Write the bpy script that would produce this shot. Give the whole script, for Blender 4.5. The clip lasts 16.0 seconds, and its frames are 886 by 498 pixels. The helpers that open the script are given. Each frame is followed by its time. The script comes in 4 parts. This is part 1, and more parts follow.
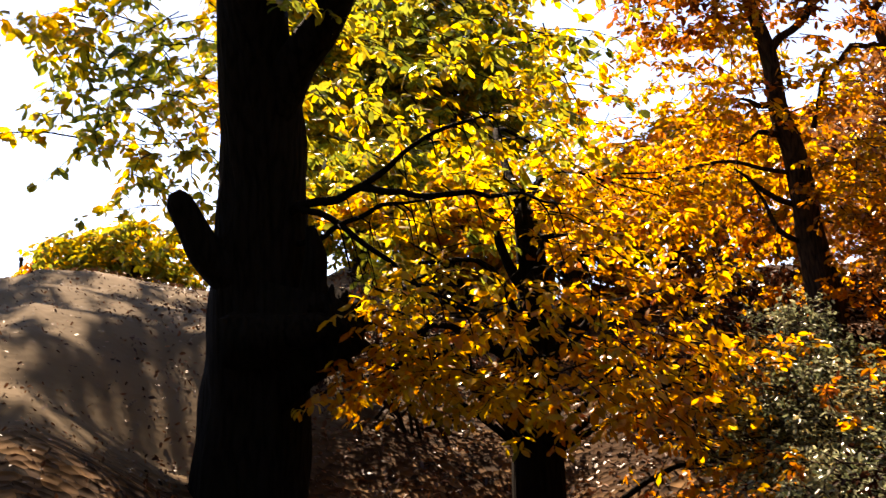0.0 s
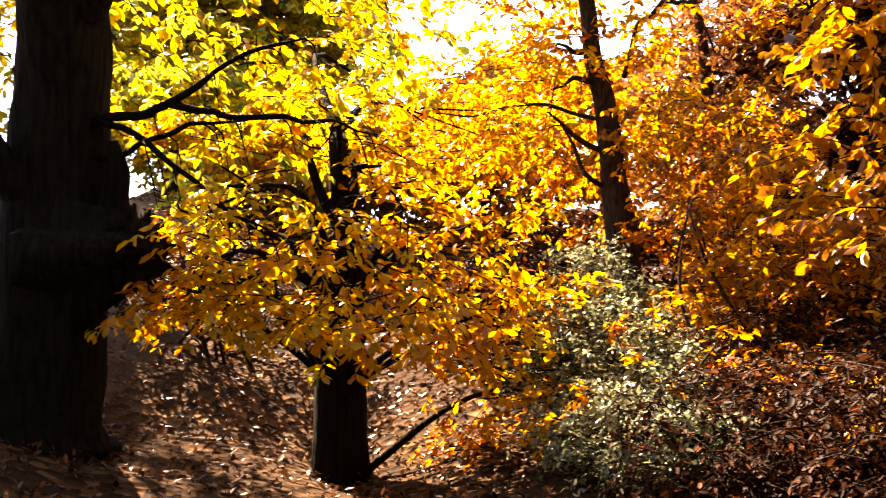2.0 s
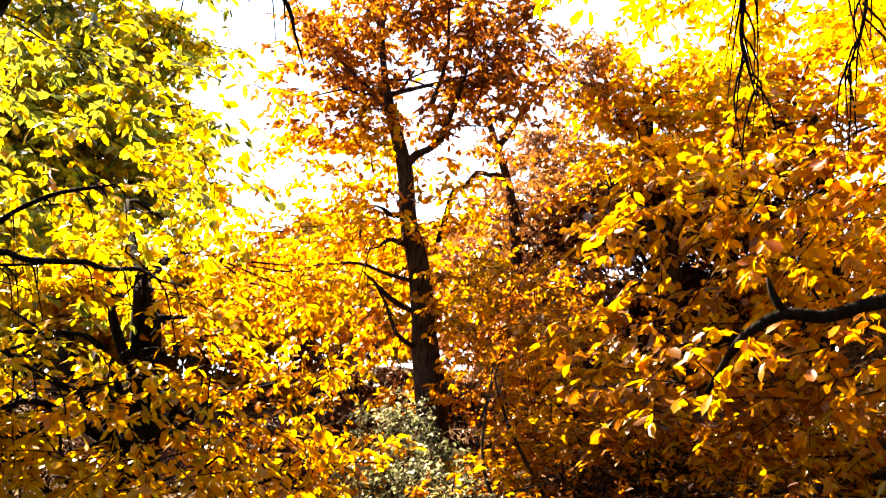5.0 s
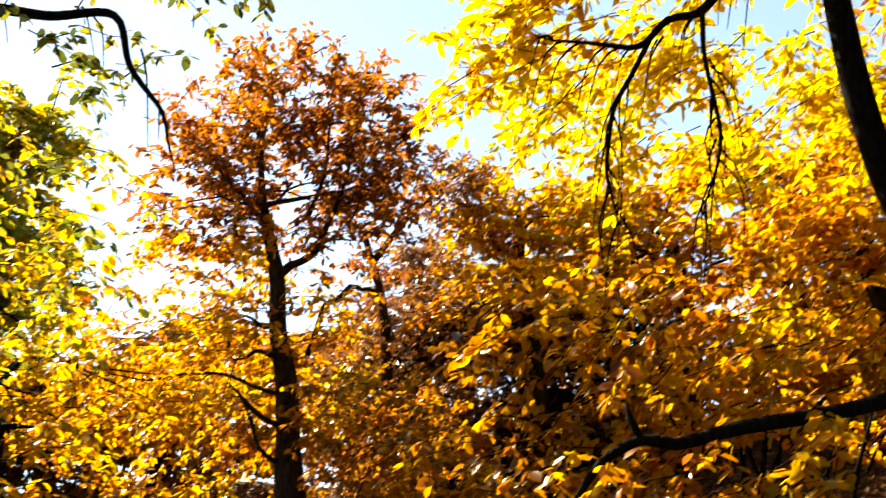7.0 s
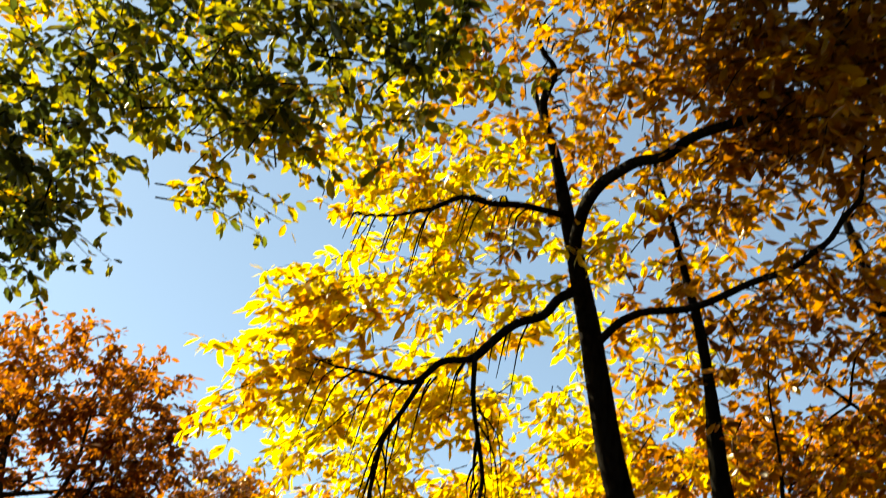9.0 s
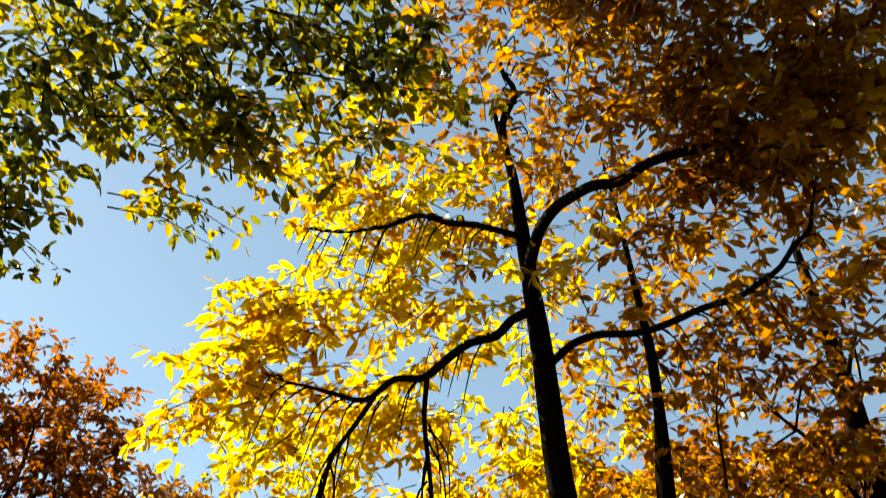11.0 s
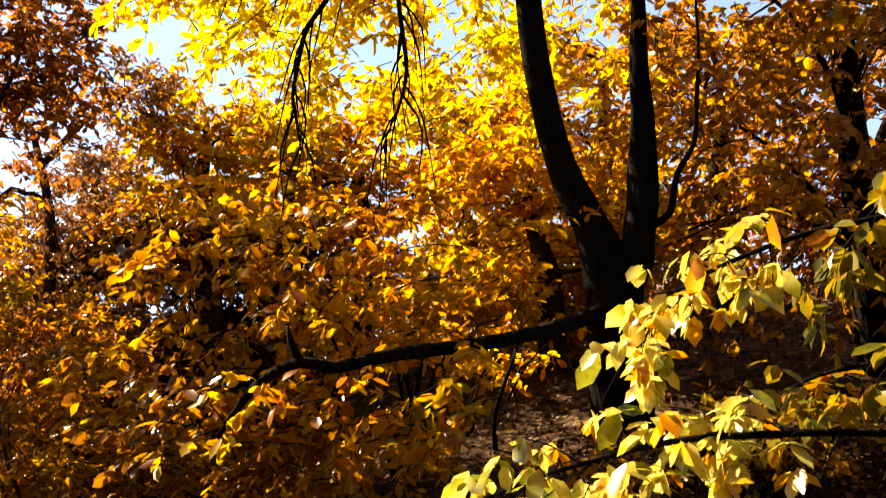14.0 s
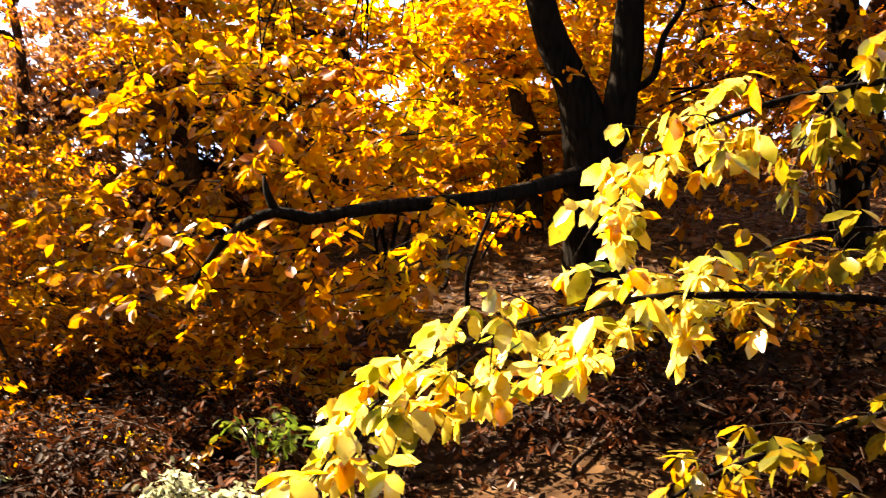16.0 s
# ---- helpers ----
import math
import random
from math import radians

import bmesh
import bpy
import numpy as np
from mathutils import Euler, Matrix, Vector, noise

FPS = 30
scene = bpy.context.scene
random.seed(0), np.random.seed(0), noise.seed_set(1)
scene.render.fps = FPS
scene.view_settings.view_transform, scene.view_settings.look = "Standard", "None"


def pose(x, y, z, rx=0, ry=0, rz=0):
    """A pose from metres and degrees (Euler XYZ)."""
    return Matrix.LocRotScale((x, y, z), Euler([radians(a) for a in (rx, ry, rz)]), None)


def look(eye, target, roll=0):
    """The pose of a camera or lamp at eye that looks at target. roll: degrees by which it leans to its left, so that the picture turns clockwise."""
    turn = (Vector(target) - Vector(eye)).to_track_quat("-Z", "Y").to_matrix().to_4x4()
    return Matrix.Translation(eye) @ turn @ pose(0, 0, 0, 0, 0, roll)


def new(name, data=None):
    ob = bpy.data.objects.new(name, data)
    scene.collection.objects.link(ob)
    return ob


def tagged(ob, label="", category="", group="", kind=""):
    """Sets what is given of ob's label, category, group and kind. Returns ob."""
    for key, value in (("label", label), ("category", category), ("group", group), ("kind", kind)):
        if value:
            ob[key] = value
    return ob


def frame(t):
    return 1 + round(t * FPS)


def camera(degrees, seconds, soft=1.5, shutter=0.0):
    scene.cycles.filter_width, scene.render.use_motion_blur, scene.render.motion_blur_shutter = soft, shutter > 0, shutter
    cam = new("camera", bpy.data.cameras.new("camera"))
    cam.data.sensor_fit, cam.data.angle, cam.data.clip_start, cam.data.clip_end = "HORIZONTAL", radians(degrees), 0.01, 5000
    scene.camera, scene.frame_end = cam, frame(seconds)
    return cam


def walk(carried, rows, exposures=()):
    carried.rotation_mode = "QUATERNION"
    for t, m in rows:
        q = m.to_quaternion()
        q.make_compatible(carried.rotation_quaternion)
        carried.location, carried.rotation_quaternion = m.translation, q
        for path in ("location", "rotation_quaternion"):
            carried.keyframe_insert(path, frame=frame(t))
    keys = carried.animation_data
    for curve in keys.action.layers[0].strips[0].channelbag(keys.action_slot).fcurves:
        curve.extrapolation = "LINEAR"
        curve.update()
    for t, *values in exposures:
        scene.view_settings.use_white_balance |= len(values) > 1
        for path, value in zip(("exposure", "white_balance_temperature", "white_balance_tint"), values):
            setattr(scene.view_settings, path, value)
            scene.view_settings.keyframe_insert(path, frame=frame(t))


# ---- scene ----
# ---- camera: a hand-held turn on the spot, the lens about 0.45 m ahead of the body ----
EYE_HEIGHT, ARM = 1.6, 0.45
PATH = [
    (0.00, -28.15, 10.51, 1.49),
    (0.50, -25.78, 8.70, 1.02),
    (1.00, -23.01, 7.55, 0.67),
    (1.50, -20.48, 6.85, 0.37),
    (2.00, -17.75, 6.40, 0.14),
    (2.50, -15.22, 6.35, -0.18),
    (3.00, -12.50, 7.03, -0.48),
    (3.50, -10.35, 8.58, -0.55),
    (4.00, -8.67, 10.96, -0.69),
    (4.20, -8.20, 11.88, -0.61),
    (4.72, -7.29, 14.28, -0.58),
    (5.25, -7.11, 16.43, -0.48),
    (5.78, -6.63, 18.23, -0.39),
    (6.30, -4.81, 19.58, -0.42),
    (6.50, -3.73, 19.99, -0.47),
    (7.00, 0.26, 21.98, -0.50),
    (7.50, 4.72, 25.45, -0.77),
    (8.00, 8.81, 30.42, -0.68),
    (8.50, 11.91, 35.14, -0.69),
    (9.00, 14.37, 40.12, -0.74),
    (9.20, 15.11, 42.00, -0.79),
    (9.72, 16.80, 45.28, -0.78),
    (10.25, 17.44, 45.33, -0.62),
    (10.78, 17.56, 42.90, -0.38),
    (11.30, 17.72, 38.75, -0.08),
    (11.50, 17.86, 36.96, -0.07),
    (12.00, 18.19, 32.40, 0.32),
    (12.50, 18.48, 28.22, 0.67),
    (13.00, 18.70, 24.10, 0.97),
    (13.50, 18.85, 20.75, 1.14),
    (14.00, 18.93, 17.60, 1.15),
    (14.50, 18.85, 15.07, 0.89),
    (15.00, 18.75, 12.77, 0.68),
    (15.50, 18.52, 10.98, 0.26),
    (16.00, 20.17, 9.54, -0.64),
]


def stance(yaw, pitch, roll):
    """The camera's pose for a heading (degrees right of +y), an upward tilt and a roll."""
    y, p = radians(yaw), radians(pitch)
    ahead = Vector((math.sin(y) * math.cos(p), math.cos(y) * math.cos(p), math.sin(p)))
    eye = Vector((ARM * ahead.x, ARM * ahead.y, EYE_HEIGHT + 0.5 * ARM * ahead.z))
    return look(eye, eye + ahead, -roll)


cam = camera(48.3, 16.0, soft=1.1, shutter=0.4)
walk(cam, [(t, stance(y, p, r)) for t, y, p, r in PATH],
     [(0.0, 2.2, 8800, 23), (1.5, 3.3, 10000, 29), (3.0, 4.1, 10200, 30), (4.2, 4.15, 10000, 26), (5.5, 3.1, 9300, 12), (6.6, 2.45, 8900, 5),
      (7.5, 2.55, 9200, 5), (8.3, 2.22, 9900, 4), (9.2, 1.83, 9700, -6), (11.3, 1.75, 9500, -7), (12.5, 1.8, 9450, -3), (13.5, 2.05, 8900, 6),
      (14.5, 2.78, 9000, 14), (16.0, 3.45, 9000, 19)])

# ---- light: a low autumn sun through the crowns, high and ahead on the left ----
SUN_HEADING, SUN_HEIGHT = -48.0, 47.0
sky_world = bpy.data.worlds.new("sky")
scene.world = sky_world
sky_world.use_nodes = True
wn = sky_world.node_tree
sky = wn.nodes.new("ShaderNodeTexSky")
sky.sky_type, sky.sun_disc = "NISHITA", False
sky.sun_elevation, sky.sun_rotation = radians(SUN_HEIGHT), radians(SUN_HEADING)
sky.air_density, sky.dust_density, sky.ozone_density = 0.6, 0.1, 1.6
wn.nodes["Background"].inputs["Strength"].default_value = 0.115
wn.links.new(sky.outputs[0], wn.nodes["Background"].inputs["Color"])

sun = new("sun", bpy.data.lights.new("sun", "SUN"))
sun.data.energy, sun.data.angle, sun.data.color = 5.0, radians(0.53), (1.0, 0.93, 0.8)
sh, se = radians(SUN_HEADING), radians(SUN_HEIGHT)
sun_way = Vector((math.sin(sh) * math.cos(se), math.cos(sh) * math.cos(se), math.sin(se)))
sun.matrix_world = look(sun_way * 60, (0, 0, 0))


# ---- materials ----
def material(name):
    m = bpy.data.materials.new(name)
    m.use_nodes = True
    m.node_tree.nodes.clear()
    return m, m.node_tree.nodes, m.node_tree.links


def ramp(nodes, stops):
    r = nodes.new("ShaderNodeValToRGB")
    while len(r.color_ramp.elements) < len(stops):
        r.color_ramp.elements.new(0.5)
    for e, (pos, col) in zip(r.color_ramp.elements, stops):
        e.position, e.color = pos, (*col, 1)
    return r


LEAF_DEPTH = 0.75


def leaf_material(name, colours, sheer=0.72, patch=1.1, gloss=0.28, shine=0.5):
    """Thin leaves: each leaf its own colour, whole boughs drifting one way, light passing through, a waxy face."""
    m, n, l = material(name)
    geo, coord = n.new("ShaderNodeNewGeometry"), n.new("ShaderNodeTexCoord")
    big = n.new("ShaderNodeTexNoise")
    big.inputs["Scale"].default_value, big.inputs["Detail"].default_value = patch, 2
    l.new(coord.outputs["Object"], big.inputs["Vector"])
    mix = n.new("ShaderNodeMath")
    mix.operation = "MULTIPLY_ADD"
    mix.inputs[1].default_value = 0.62
    l.new(geo.outputs["Random Per Island"], mix.inputs[0])
    shift = n.new("ShaderNodeMath")
    shift.operation = "MULTIPLY_ADD"
    shift.inputs[1].default_value, shift.inputs[2].default_value = 1.5, -0.56
    l.new(big.outputs["Fac"], shift.inputs[0])
    l.new(shift.outputs[0], mix.inputs[2])
    col = ramp(n, [(p, tuple(LEAF_DEPTH * c for c in rgb)) for p, rgb in colours])
    l.new(mix.outputs[0], col.inputs[0])
    # blotches and browned rims within a leaf
    fine = n.new("ShaderNodeTexNoise")
    fine.inputs["Scale"].default_value, fine.inputs["Detail"].default_value = 38, 3
    l.new(coord.outputs["Object"], fine.inputs["Vector"])
    spot_mix = n.new("ShaderNodeMix")
    spot_mix.data_type = "RGBA"
    spots = ramp(n, [(0.56, (0, 0, 0)), (0.72, (1, 1, 1))])
    l.new(fine.outputs["Fac"], spots.inputs[0])
    l.new(spots.outputs[0], spot_mix.inputs["Factor"])
    l.new(col.outputs[0], spot_mix.inputs["A"])
    brown = n.new("ShaderNodeMix")
    brown.data_type, brown.blend_type = "RGBA", "MULTIPLY"
    brown.inputs["Factor"].default_value = 1
    l.new(col.outputs[0], brown.inputs["A"])
    brown.inputs["B"].default_value = (0.62, 0.5, 0.55, 1)
    l.new(brown.outputs["Result"], spot_mix.inputs["B"])
    face = n.new("ShaderNodeBsdfPrincipled")
    face.inputs["Roughness"].default_value, face.inputs["Specular IOR Level"].default_value = gloss, shine
    l.new(spot_mix.outputs["Result"], face.inputs["Base Color"])
    thin = n.new("ShaderNodeBsdfTranslucent")
    l.new(spot_mix.outputs["Result"], thin.inputs["Color"])
    both = n.new("ShaderNodeMixShader")
    both.inputs[0].default_value = sheer
    out = n.new("ShaderNodeOutputMaterial")
    l.new(face.outputs[0], both.inputs[1])
    l.new(thin.outputs[0], both.inputs[2])
    l.new(both.outputs[0], out.inputs[0])
    return m


def bark_material(name, dark, light, scale=9.0, moss=(0.06, 0.07, 0.03)):
    """Furrowed bark: upright ridges, pale lichen and a little moss."""
    m, n, l = material(name)
    coord = n.new("ShaderNodeTexCoord")
    stretch = n.new("ShaderNodeMapping")
    stretch.inputs["Scale"].default_value = (scale, scale, scale * 0.16)
    l.new(coord.outputs["Object"], stretch.inputs["Vector"])
    ridges = n.new("ShaderNodeTexVoronoi")
    ridges.feature = "DISTANCE_TO_EDGE"
    ridges.inputs["Scale"].default_value = 1.6
    l.new(stretch.outputs[0], ridges.inputs["Vector"])
    grain = n.new("ShaderNodeTexNoise")
    grain.inputs["Scale"].default_value, grain.inputs["Detail"].default_value = 2.5, 8
    l.new(stretch.outputs[0], grain.inputs["Vector"])
    add = n.new("ShaderNodeMath")
    add.operation = "MULTIPLY_ADD"
    add.inputs[1].default_value = 0.9
    l.new(ridges.outputs["Distance"], add.inputs[0])
    l.new(grain.outputs["Fac"], add.inputs[2])
    col = ramp(n, [(0.35, dark), (0.75, light)])
    l.new(add.outputs[0], col.inputs[0])
    blot = n.new("ShaderNodeTexNoise")
    blot.inputs["Scale"].default_value, blot.inputs["Detail"].default_value = 2.2, 5
    l.new(coord.outputs["Object"], blot.inputs["Vector"])
    where = ramp(n, [(0.58, (0, 0, 0)), (0.75, (0.7, 0.7, 0.7))])
    l.new(blot.outputs["Fac"], where.inputs[0])
    mixed = n.new("ShaderNodeMix")
    mixed.data_type = "RGBA"
    l.new(where.outputs[0], mixed.inputs["Factor"])
    l.new(col.outputs[0], mixed.inputs["A"])
    mixed.inputs["B"].default_value = (*moss, 1)
    bump = n.new("ShaderNodeBump")
    bump.inputs["Strength"].default_value, bump.inputs["Distance"].default_value = 0.8, 0.03
    l.new(add.outputs[0], bump.inputs["Height"])
    b = n.new("ShaderNodeBsdfPrincipled")
    b.inputs["Roughness"].default_value, b.inputs["Specular IOR Level"].default_value = 0.95, 0.02
    l.new(mixed.outputs["Result"], b.inputs["Base Color"])
    l.new(bump.outputs[0], b.inputs["Normal"])
    out = n.new("ShaderNodeOutputMaterial")
    l.new(b.outputs[0], out.inputs[0])
    return m


def soil_material(name):
    """Forest floor: brown earth under a felt of rotting leaves."""
    m, n, l = material(name)
    coord = n.new("ShaderNodeTexCoord")
    cells = n.new("ShaderNodeTexVoronoi")
    cells.inputs["Scale"].default_value = 9
    l.new(coord.outputs["Object"], cells.inputs["Vector"])
    sep = n.new("ShaderNodeSeparateColor")
    l.new(cells.outputs["Color"], sep.inputs[0])
    col = ramp(n, [(0.0, (0.008, 0.005, 0.003)), (0.4, (0.026, 0.013, 0.006)), (0.75, (0.06, 0.032, 0.014)), (1.0, (0.12, 0.068, 0.03))])
    l.new(sep.outputs[0], col.inputs[0])
    patch = n.new("ShaderNodeTexNoise")
    patch.inputs["Scale"].default_value, patch.inputs["Detail"].default_value = 0.5, 6
    l.new(coord.outputs["Object"], patch.inputs["Vector"])
    where = ramp(n, [(0.45, (0, 0, 0)), (0.62, (1, 1, 1))])
    l.new(patch.outputs["Fac"], where.inputs[0])
    mixed = n.new("ShaderNodeMix")
    mixed.data_type = "RGBA"
    l.new(where.outputs[0], mixed.inputs["Factor"])
    l.new(col.outputs[0], mixed.inputs["A"])
    mixed.inputs["B"].default_value = (0.03, 0.016, 0.008, 1)
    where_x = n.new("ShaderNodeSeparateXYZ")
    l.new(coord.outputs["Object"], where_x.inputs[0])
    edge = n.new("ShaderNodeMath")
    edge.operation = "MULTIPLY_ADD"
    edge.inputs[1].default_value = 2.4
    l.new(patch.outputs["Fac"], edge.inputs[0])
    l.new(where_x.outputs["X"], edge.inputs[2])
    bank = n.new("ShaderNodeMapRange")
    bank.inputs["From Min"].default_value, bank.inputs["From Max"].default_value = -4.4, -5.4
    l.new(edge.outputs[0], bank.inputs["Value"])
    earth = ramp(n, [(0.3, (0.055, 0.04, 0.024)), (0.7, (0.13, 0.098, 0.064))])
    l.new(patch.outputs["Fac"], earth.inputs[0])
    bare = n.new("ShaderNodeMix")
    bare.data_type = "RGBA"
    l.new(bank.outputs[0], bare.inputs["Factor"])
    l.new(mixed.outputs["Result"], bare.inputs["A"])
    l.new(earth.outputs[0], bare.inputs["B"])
    bump = n.new("ShaderNodeBump")
    bump.inputs["Distance"].default_value = 0.06
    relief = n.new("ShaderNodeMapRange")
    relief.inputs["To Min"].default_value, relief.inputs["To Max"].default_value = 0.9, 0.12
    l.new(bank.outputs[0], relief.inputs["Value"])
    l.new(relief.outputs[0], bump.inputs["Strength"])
    l.new(cells.outputs["Distance"], bump.inputs["Height"])
    b = n.new("ShaderNodeBsdfPrincipled")
    b.inputs["Roughness"].default_value, b.inputs["Specular IOR Level"].default_value = 0.95, 0.03
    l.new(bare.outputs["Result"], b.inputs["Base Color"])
    l.new(bump.outputs[0], b.inputs["Normal"])
    out = n.new("ShaderNodeOutputMaterial")
    l.new(b.outputs[0], out.inputs[0])
    return m


GREEN, LIME, YELLOW = (0.09, 0.12, 0.012), (0.38, 0.33, 0.018), (0.74, 0.46, 0.01)
GOLD, ORANGE, RUST = (0.72, 0.32, 0.008), (0.6, 0.19, 0.007), (0.31, 0.08, 0.012)
leaf_lime = leaf_material("leaf_lime", [(0.0, GREEN), (0.25, (0.2, 0.24, 0.025)), (0.5, LIME), (0.72, YELLOW), (1.0, GOLD)])
leaf_yellow = leaf_material("leaf_yellow", [(0.0, (0.2, 0.2, 0.02)), (0.2, (0.6, 0.45, 0.02)), (0.42, YELLOW), (0.7, GOLD), (1.0, ORANGE)])
leaf_gold = leaf_material("leaf_gold", [(0.0, (0.4, 0.3, 0.02)), (0.22, YELLOW), (0.5, GOLD), (0.78, ORANGE), (1.0, RUST)])
leaf_orange = leaf_material("leaf_orange", [(0.0, GOLD), (0.35, ORANGE), (0.7, (0.5, 0.16, 0.016)), (1.0, RUST)])
leaf_amber = leaf_material("leaf_amber", [(0.0, (0.7, 0.3, 0.015)), (0.25, (0.5, 0.16, 0.01)), (0.6, (0.3, 0.085, 0.01)), (1.0, (0.14, 0.04, 0.012))], gloss=0.6)
leaf_lemon = leaf_material("leaf_lemon", [(0.0, (0.34, 0.34, 0.02)), (0.22, (0.82, 0.68, 0.02)), (0.55, (0.88, 0.6, 0.014)), (0.8, (0.68, 0.34, 0.01)), (1.0, (0.45, 0.16, 0.01))], sheer=0.78)
# Paleness stands in for sunlight on these leaves; the olive set below for shade.
leaf_lit_near = leaf_material("leaf_lit_near", [(0.0, (0.1, 0.14, 0.02)), (0.25, (0.4, 0.38, 0.03)), (0.5, (0.84, 0.72, 0.18)), (0.72, (0.84, 0.58, 0.05)), (0.84, GOLD), (1.0, ORANGE)], sheer=0.5, patch=5.0, gloss=0.24, shine=1.0)
leaf_shaded_near = leaf_material("leaf_shaded_near", [(0.0, (0.07, 0.09, 0.012)), (0.35, (0.2, 0.17, 0.015)), (0.65, (0.36, 0.24, 0.012)), (0.85, (0.45, 0.2, 0.008)), (1.0, (0.4, 0.12, 0.006))], sheer=0.5, patch=4.0)
# Golden-brown leaf colour, deepened to stand in for shade.
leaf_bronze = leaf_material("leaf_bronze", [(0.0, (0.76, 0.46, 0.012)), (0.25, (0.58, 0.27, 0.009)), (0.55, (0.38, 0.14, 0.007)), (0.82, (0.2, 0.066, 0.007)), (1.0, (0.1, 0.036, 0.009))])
# Green leaves; the near-black tones stand in for silhouette shade, the yellows for sun.
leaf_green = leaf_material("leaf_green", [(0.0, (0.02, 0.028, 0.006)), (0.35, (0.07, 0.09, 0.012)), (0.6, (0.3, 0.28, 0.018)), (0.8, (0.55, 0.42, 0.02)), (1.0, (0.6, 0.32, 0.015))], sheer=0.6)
# Near-black green for added, unseen crowns, to keep bounce light down.
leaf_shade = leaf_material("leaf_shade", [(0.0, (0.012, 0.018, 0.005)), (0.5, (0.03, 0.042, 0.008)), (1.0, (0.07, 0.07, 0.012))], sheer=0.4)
leaf_rust = leaf_material("leaf_rust", [(0.0, (0.6, 0.34, 0.04)), (0.2, (0.48, 0.2, 0.025)), (0.5, (0.3, 0.105, 0.022)), (0.8, (0.15, 0.06, 0.025)), (1.0, (0.3, 0.17, 0.12))], sheer=0.4, patch=2.0)
# Grey-green ivy; the palest tones stand in for sun and glints.
leaf_ivy = leaf_material("leaf_ivy", [(0.0, (0.05, 0.065, 0.025)), (0.4, (0.13, 0.155, 0.075)), (0.75, (0.34, 0.36, 0.21)), (1.0, (0.55, 0.45, 0.17))], sheer=0.45, gloss=0.2, shine=0.6)
# Brown leaves darkened almost to black; gully and hillside shade is in the colour.
leaf_shaded_umber = leaf_material("leaf_shaded_umber", [(0.0, (0.006, 0.002, 0.001)), (0.45, (0.022, 0.007, 0.003)), (0.8, (0.075, 0.022, 0.007)), (1.0, (0.24, 0.08, 0.03))], sheer=0.35, patch=2.0, gloss=0.6, shine=0.06)
leaf_pale = leaf_material("leaf_pale", [(0.0, (0.28, 0.33, 0.18)), (1.0, (0.56, 0.56, 0.38))], sheer=0.45)
leaf_fern = leaf_material("leaf_fern", [(0.0, (0.03, 0.055, 0.008)), (0.6, (0.07, 0.12, 0.012)), (1.0, (0.2, 0.2, 0.02))], sheer=0.55)
leaf_dry = leaf_material("leaf_dry", [(0.0, (0.014, 0.005, 0.003)), (0.35, (0.05, 0.018, 0.007)), (0.7, (0.13, 0.05, 0.02)), (1.0, (0.34, 0.15, 0.06))], sheer=0.2, patch=1.6, gloss=0.45, shine=0.15)
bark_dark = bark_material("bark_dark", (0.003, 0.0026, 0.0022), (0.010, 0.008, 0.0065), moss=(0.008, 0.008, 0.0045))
bark_grey = bark_material("bark_grey", (0.009, 0.006, 0.005), (0.04, 0.026, 0.018), 14, moss=(0.022, 0.02, 0.01))
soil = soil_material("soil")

# ---- building helpers ----
rng, grown = np.random.default_rng(7), 0
PIVOT = np.array((0.0, 0.0, EYE_HEIGHT))


def spot(heading, rise, far):
    """A place by its heading (degrees right of +y), its rise above eye level (degrees) and its distance from the stance."""
    a, e = radians(heading), radians(rise)
    return PIVOT + far * np.array((math.sin(a) * math.cos(e), math.cos(a) * math.cos(e), math.sin(e)))


HEADINGS = (-180, -110, -62, -50, -41, -36, -30, -23, -16, -9, 0, 15, 30, 50, 100, 180)
SLOPES = (0.0, 0.1, 0.3, 0.32, 0.2, 0.14, 0.12, 0.10, 0.15, 0.17, 0.22, 0.34, 0.4, 0.38, 0.15, 0.0)


def ground_z(x, y):
    """The height of the forest floor: level where one stands, a bank on the left, a gully, a hillside on the right."""
    x, y = np.asarray(x, float), np.asarray(y, float)
    d, a = np.hypot(x, y), np.degrees(np.arctan2(x, y))
    reach = np.interp(a, (-180, -60, -42, -30, -10, 60, 180), (14, 12, 13, 24, 30, 30, 14))
    run = np.maximum(d - 2.6, 0)
    run = reach * (1 - np.exp(-run / reach * (1 + 0.35 * np.minimum(run / reach, 1)))) * 1.12
    z = np.interp(a, HEADINGS, SLOPES) * run
    past = np.maximum(d - 9.5, 0)
    span = np.interp(a, (-44, -38, -30), (4.0, 4.5, 12.0))
    z = z + np.interp(a, (-60, -51, -45, -39, -30, -22, -10, 4), (0.12, 0.2, 0.38, 0.52, 0.42, 0.3, 0.22, 0)) * span * (1 - np.exp(-past / span))
    bumps = 0.10 * np.sin(x * 1.3 + 0.6 * y) * np.sin(y * 1.1 - 0.4 * x + 1) + 0.05 * np.sin(2.9 * x + 1.7) * np.sin(3.3 * y)
    return z + bumps * np.clip((d - 2.5) / 4, 0, 1) * np.clip(60 / (d + 1), 0, 1)


def mesh_object(name, verts, faces, mat, parent=None, smooth=True):
    me = bpy.data.meshes.new(name)
    me.from_pydata(verts, [], faces)
    me.materials.append(mat)
    if smooth:
        me.polygons.foreach_set("use_smooth", np.ones(len(me.polygons), bool))
    ob = new(name, me)
    ob.parent = parent
    return ob


